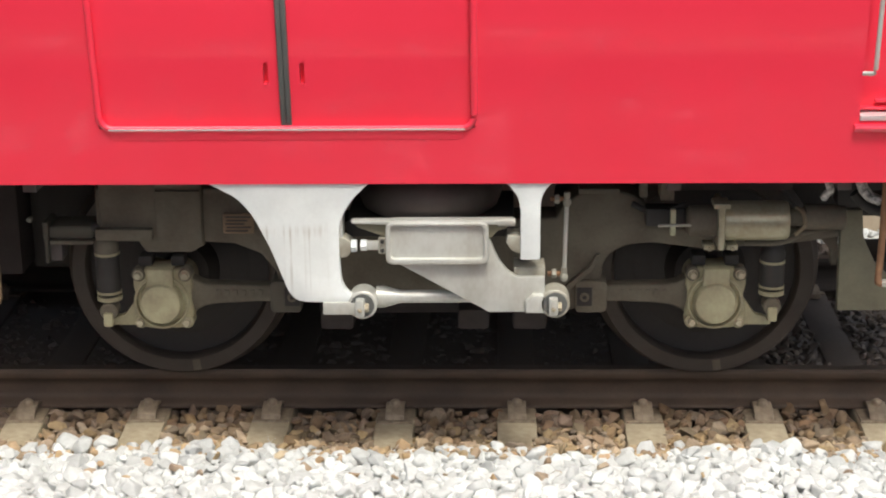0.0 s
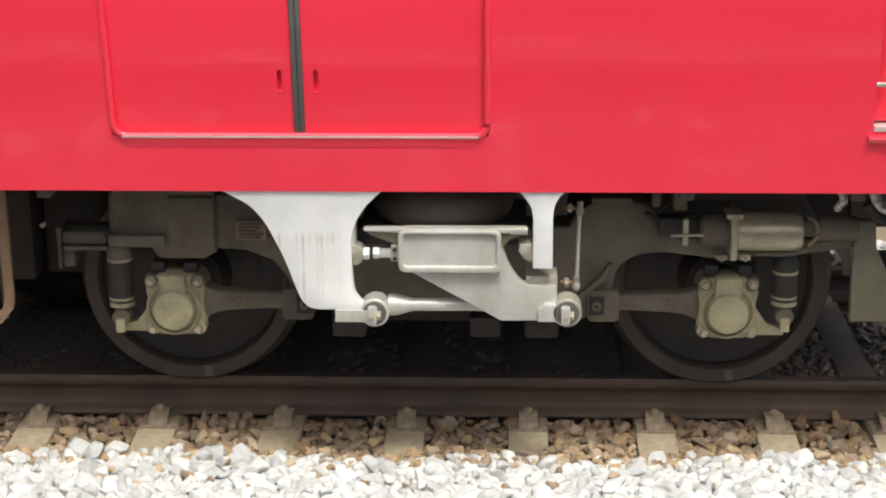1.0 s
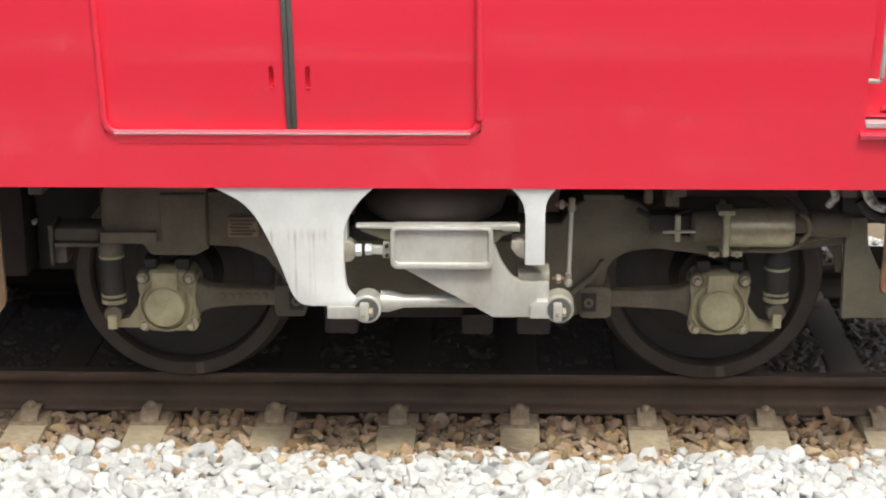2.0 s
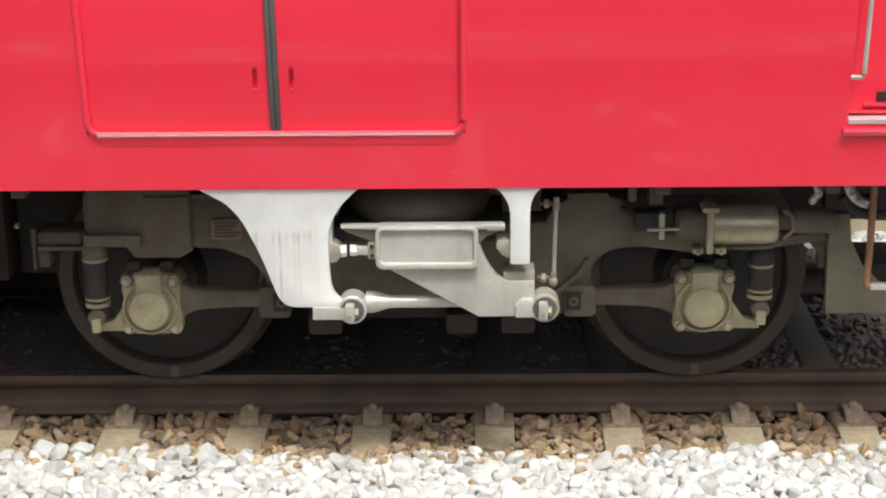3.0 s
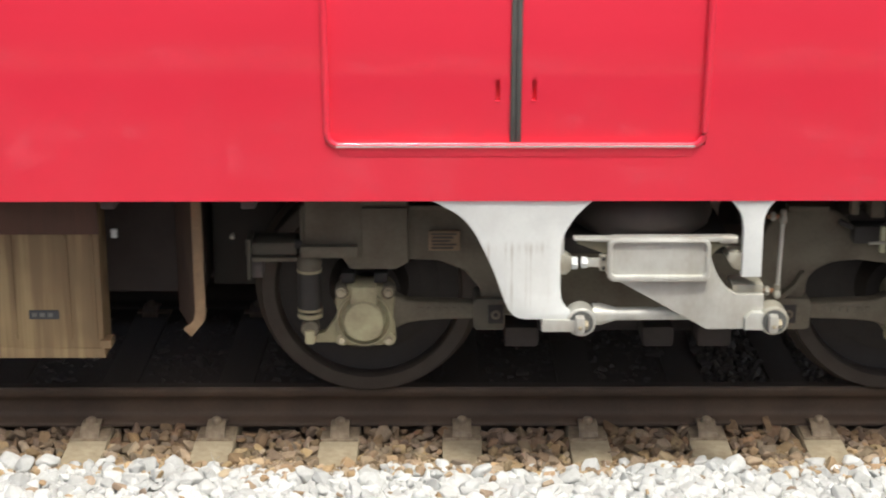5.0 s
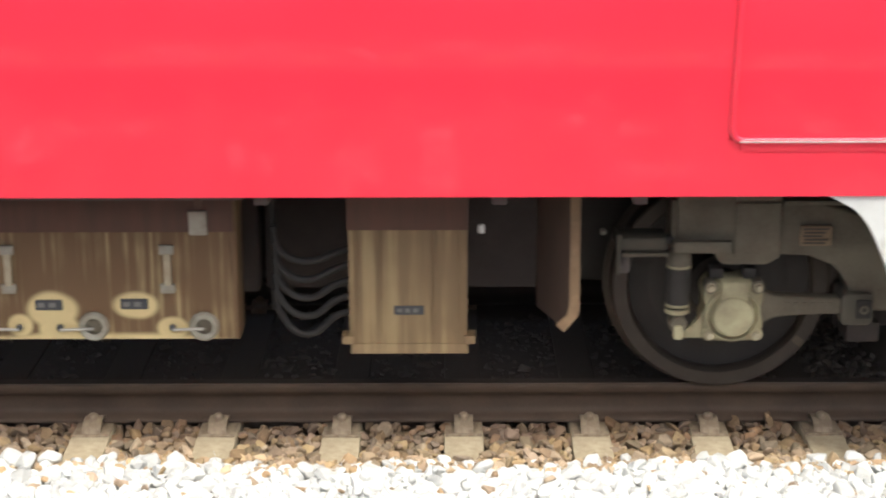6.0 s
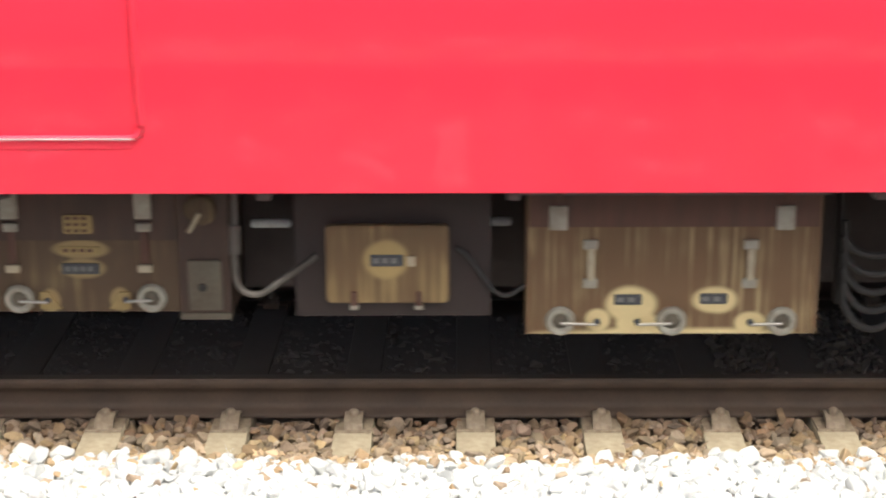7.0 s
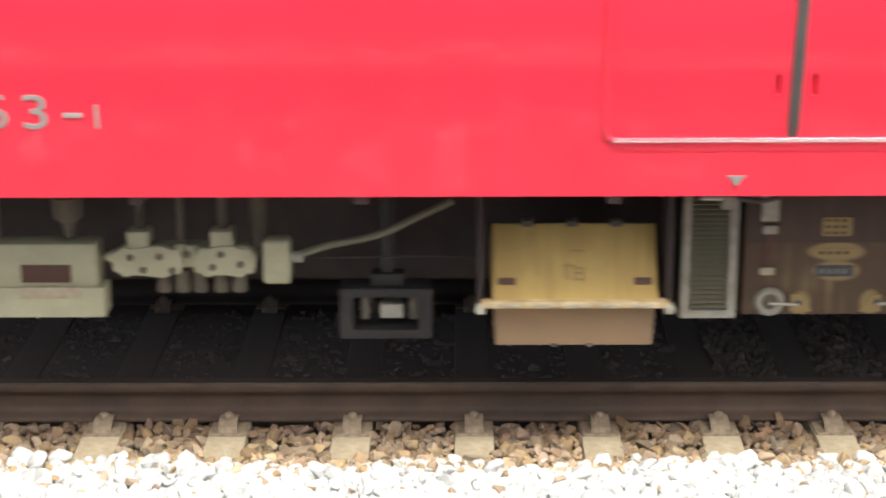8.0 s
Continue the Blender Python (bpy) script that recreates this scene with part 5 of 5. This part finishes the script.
def valve_group():
    y = -0.90
    b = part("valve_manifold", boxes((-8.72, -8.20, y, y + 0.16, 0.585, 0.655), bevel=0.02), PALEGREEN, car, "pale green cast valve manifold")
    for cx, half in ((-8.605, 0.135), (-8.315, 0.118)):
        out = []
        for k in range(60):
            a = 2 * math.pi * k / 60
            ca, sa = math.cos(a), math.sin(a)
            w = 1 + 0.10 * math.sin(9 * a + cx * 40)
            out.append((cx + half * math.copysign(abs(ca) ** 0.55, ca) * (0.96 + 0.04 * w), 0.618 + 0.058 * math.copysign(abs(sa) ** 0.6, sa) * w))
        part("valve_plate", slab(out, y - 0.03, y + 0.02, bevel=0.006), PALEGREEN, b, "cast pale valve plate")
    for x, z in ((-8.671, 0.637), (-8.624, 0.588), (-8.512, 0.585), (-8.456, 0.648), (-8.359, 0.598), (-8.327, 0.648), (-8.254, 0.609), (-8.56, 0.64)):
        hex_bolt("bolt", x, y - 0.03, z, 0.011, b, BOGIE, 0.008)
    for x, z in ((-8.485, 0.668), (-8.44, 0.665), (-8.24, 0.662), (-8.70, 0.585)):
        part("valve_nut", lathe((x, y, z - 0.02), (0, 0, 1), rod_profile(0.035, 0.022, 0.004), 6), PALEGREEN, b)
    part("inlet_cone", lathe((-8.78, y + 0.05, 0.618), (1, 0, 0), [(0, 0), (0, 0.012), (0.02, 0.022), (0.09, 0.05), (0.09, 0)], 20), PALEGREEN, b)
    for x in (-8.64, -8.325):
        part("solenoid", boxes((x - 0.042, x + 0.042, y - 0.02, y + 0.08, 0.66, 0.735), bevel=0.008), PALEGREEN, b, "square pale solenoid")
        part("riser_pipe", rod((x, y + 0.04, 0.73), (x, y + 0.04, 0.99), 0.016), BOGIE, b)
    part("riser_pipe", rod((-8.485, y + 0.04, 0.66), (-8.485, y + 0.04, 0.99), 0.014), BOGIE, b)
    part("riser_pipe", rod((-8.19, y + 0.06, 0.66), (-8.19, y + 0.06, 0.99), 0.033), BOGIE, b)
    for x in (-8.56, -8.49, -8.42, -8.34, -8.27):
        part("lower_port", lathe((x, y + 0.06, 0.475), (0, 0, 1), rod_profile(0.09, 0.030, 0.006), 12), BOGIE, b)
    c = part("filter_bowl", slab(rounded(-8.172, -8.066, 0.525, 0.698, 0.018), y - 0.02, y + 0.09, bevel=0.016, seg=3), PALEGREEN, car, "pale filter bowl")
    part("filter_outlet", lathe((-8.07, y + 0.03, 0.622), (1, 0, 0), rod_profile(0.05, 0.022, 0.005), 16), LIGHTGREY, c)
    part("air_pipe", tube([(-8.03, -0.86, 0.630), (-7.92, -0.85, 0.662), (-7.80, -0.85, 0.685), (-7.70, -0.85, 0.715), (-7.60, -0.85, 0.765), (-7.45, -0.85, 0.835)], 0.014), OLIVE, car, "pale bent air pipe")
    part("thin_pipe", tube([(-8.05, -0.84, 0.612), (-7.85, -0.84, 0.608), (-7.60, -0.84, 0.612), (-7.35, -0.84, 0.607)], 0.004), CABLE, car)
    w = part("relay_box", boxes((-9.26, -8.80, y, -0.78, 0.42, 0.683), bevel=0.016), PALEGREEN, car, "pale green relay box with a dark window")
    part("box_window", boxes((-9.095, -8.905, y - 0.004, y + 0.01, 0.530, 0.600), bevel=0.003), SHADEBROWN, w, "dark window")
    part("box_lip", slab([(y - 0.012, 0.512), (y - 0.03, 0.44), (y - 0.03, 0.40), (y + 0.1, 0.40), (y + 0.1, 0.512)], -9.28, -8.775, bevel=0.006, axis="x"), PALEGREEN, w)
    part("box_shelf", boxes((-9.10, -8.87, y - 0.024, y + 0.01, 0.47, 0.518), bevel=0.006), CREAM, w)
    part("funnel", lathe((-8.91, y + 0.04, 0.70), (0, 0, 1), [(0, 0), (0, 0.02), (0.06, 0.03), (0.08, 0.055), (0.16, 0.06), (0.16, 0)], 20), BOGIE, car, "grey funnel-shaped fitting")


def cables():
    for k in range(5):
        top, sag = 0.63 - 0.064 * k, 0.055 + 0.010 * k
        part("jumper_cable", tube([(-2.74, -0.78, top), (-2.80, -0.78, top - 0.02), (-2.88, -0.76, top - sag), (-2.96, -0.75, top - sag * 0.95), (-3.02, -0.74, top - 0.01), (-3.035, -0.74, top + 0.08)], 0.015, steps=5), CABLE, car, "sagging grey jumper cable")
    part("cable_rack", boxes((-3.052, -3.032, -0.72, -0.66, 0.36, 0.95), bevel=0.006), BLACK, car)
    # Added dark blocks keep the lit far wall out of the gaps.
    part("inner_case", boxes((-3.1, -1.95, -0.45, 0.6, 0.36, 0.99), bevel=0.02), INNER, car, "added dark block hiding the lit far side")
    part("inner_case", boxes((-9.3, -5.42, -0.40, 0.7, 0.38, 0.99), bevel=0.02), INNER, car, "added dark block hiding the lit far side")
    part("inner_case", boxes((-5.40, -3.12, -0.50, 0.7, 0.36, 0.99), bevel=0.02), INNER, car, "added dark block hiding the lit far side")
    for x in (-9.4, -8.6, -7.8, -6.9, -5.25, -4.36, -3.05, -2.2, -1.7, 0.6, 1.2):
        part("floor_rib", boxes((x, x + 0.05, -1.25, 1.25, 0.93, 0.998), bevel=0.004), UNDER, car)
    part("floor_pipe", rod((-15, -1.12, 0.955), (1.9, -1.12, 0.955), 0.016), UNDER, car)
    for x0, x1 in ((-4.45, -4.41), (-4.35, -4.29), (-1.63, -1.53), (-2.06, -1.94), (-7.05, -6.97), (1.14, 1.18)):
        part("pipe_clip", boxes((x0, x1, -1.22, -1.19, 0.952, 0.975), bevel=0.004), LIGHTGREY, car)
    # White chip painting in daylight glimpsed through the underfloor.
    part("spark", boxes((-2.245, -2.22, -0.86, -0.84, 0.71, 0.745), bevel=0.006), WHITE, car)


def lettering(text, x, z, size, wide=1.0):
    """Raised silver numerals on the side wall."""
    cu = bpy.data.curves.new("text", "FONT")
    cu.body, cu.size, cu.extrude, cu.align_x = text, size, 0.002, "CENTER"
    tmp = new("text", cu)
    me = bpy.data.meshes.new_from_object(tmp)
    bpy.data.objects.remove(tmp)
    me.materials.clear()
    me.materials.append(PALESILVER)
    ob = new("numeral", me)
    ob.parent = car
    ob.matrix_basis = Matrix.Translation((x, SIDE - 0.002 + lean(z), z)) @ Matrix.Rotation(radians(99), 4, "X") @ Matrix.Diagonal((wide, 1, 1, 1))
    ob["label"] = "silver-grey metal numeral"
    return ob


PALESILVER = material("numeral_silver", (0.44, 0.45, 0.43), rough=0.4, metal=0.3, bump=0.03)
narrow_box()
big_box()
small_box()
control_cabinet()
grille()
yellow_box()
hanging_frame()
valve_group()
cables()
lettering("5", -9.020, 1.237, 0.178, 1.25)
lettering("3", -8.882, 1.237, 0.178, 1.3)
part("hyphen", boxes((-8.788, -8.722, SIDE + lean(1.285) - 0.004, SIDE + lean(1.285) + 0.002, 1.276, 1.293), bevel=0.001), PALESILVER, car)
lettering("1", -8.672, 1.237, 0.127)
part("jack_mark", slab([(-6.495, 1.056), (-6.425, 1.056), (-6.44, 1.043), (-6.455, 1.020), (-6.465, 1.020), (-6.48, 1.043)], SIDE + lean(1.04) - 0.005, SIDE + lean(1.04) + 0.008, bevel=0.001), PALESILVER, car, "pale jacking point mark")

# ---- movement: the car draws away, its wheels rolling ----
TRAVEL = ((0.0, 0.0), (1.5, 0.0), (2.0, 0.002), (2.5, 0.012), (3.0, 0.045), (3.5, 0.124), (4.0, 0.280), (4.5, 0.545), (5.0, 0.982), (5.5, 1.582),
          (6.0, 2.373), (6.5, 3.358), (7.0, 4.538), (7.5, 5.898), (8.0, 7.442))


def travelled(t):
    """How far the car has gone: a smooth line through the rows above."""
    k = max(0, min(len(TRAVEL) - 2, sum(a <= t for a, _ in TRAVEL) - 1))
    (t0, s0), (t1, s1) = TRAVEL[k], TRAVEL[k + 1]

    def speed(i):
        a, b = TRAVEL[max(i - 1, 0)], TRAVEL[min(i + 1, len(TRAVEL) - 1)]
        return 3.27 if i == len(TRAVEL) - 1 else (b[1] - a[1]) / (b[0] - a[0]) if i > 1 else 0.0
    h = t1 - t0
    u = (t - t0) / h
    return ((1 + 2 * u) * (1 - u) ** 2 * s0 + u * (1 - u) ** 2 * h * speed(k) + u * u * (3 - 2 * u) * s1 + u * u * (u - 1) * h * speed(k + 1))


def motions():
    times = [k / 10 for k in range(81)]
    walk(car, [(t, pose(travelled(t), 0, 0)) for t in times])
    for x, hub in zip(AXLES, wheelsets):
        walk(hub, [(t, pose(x, 0, AXLE_Z, 0, math.degrees(travelled(t) / TREAD), 0)) for t in times])


motions()
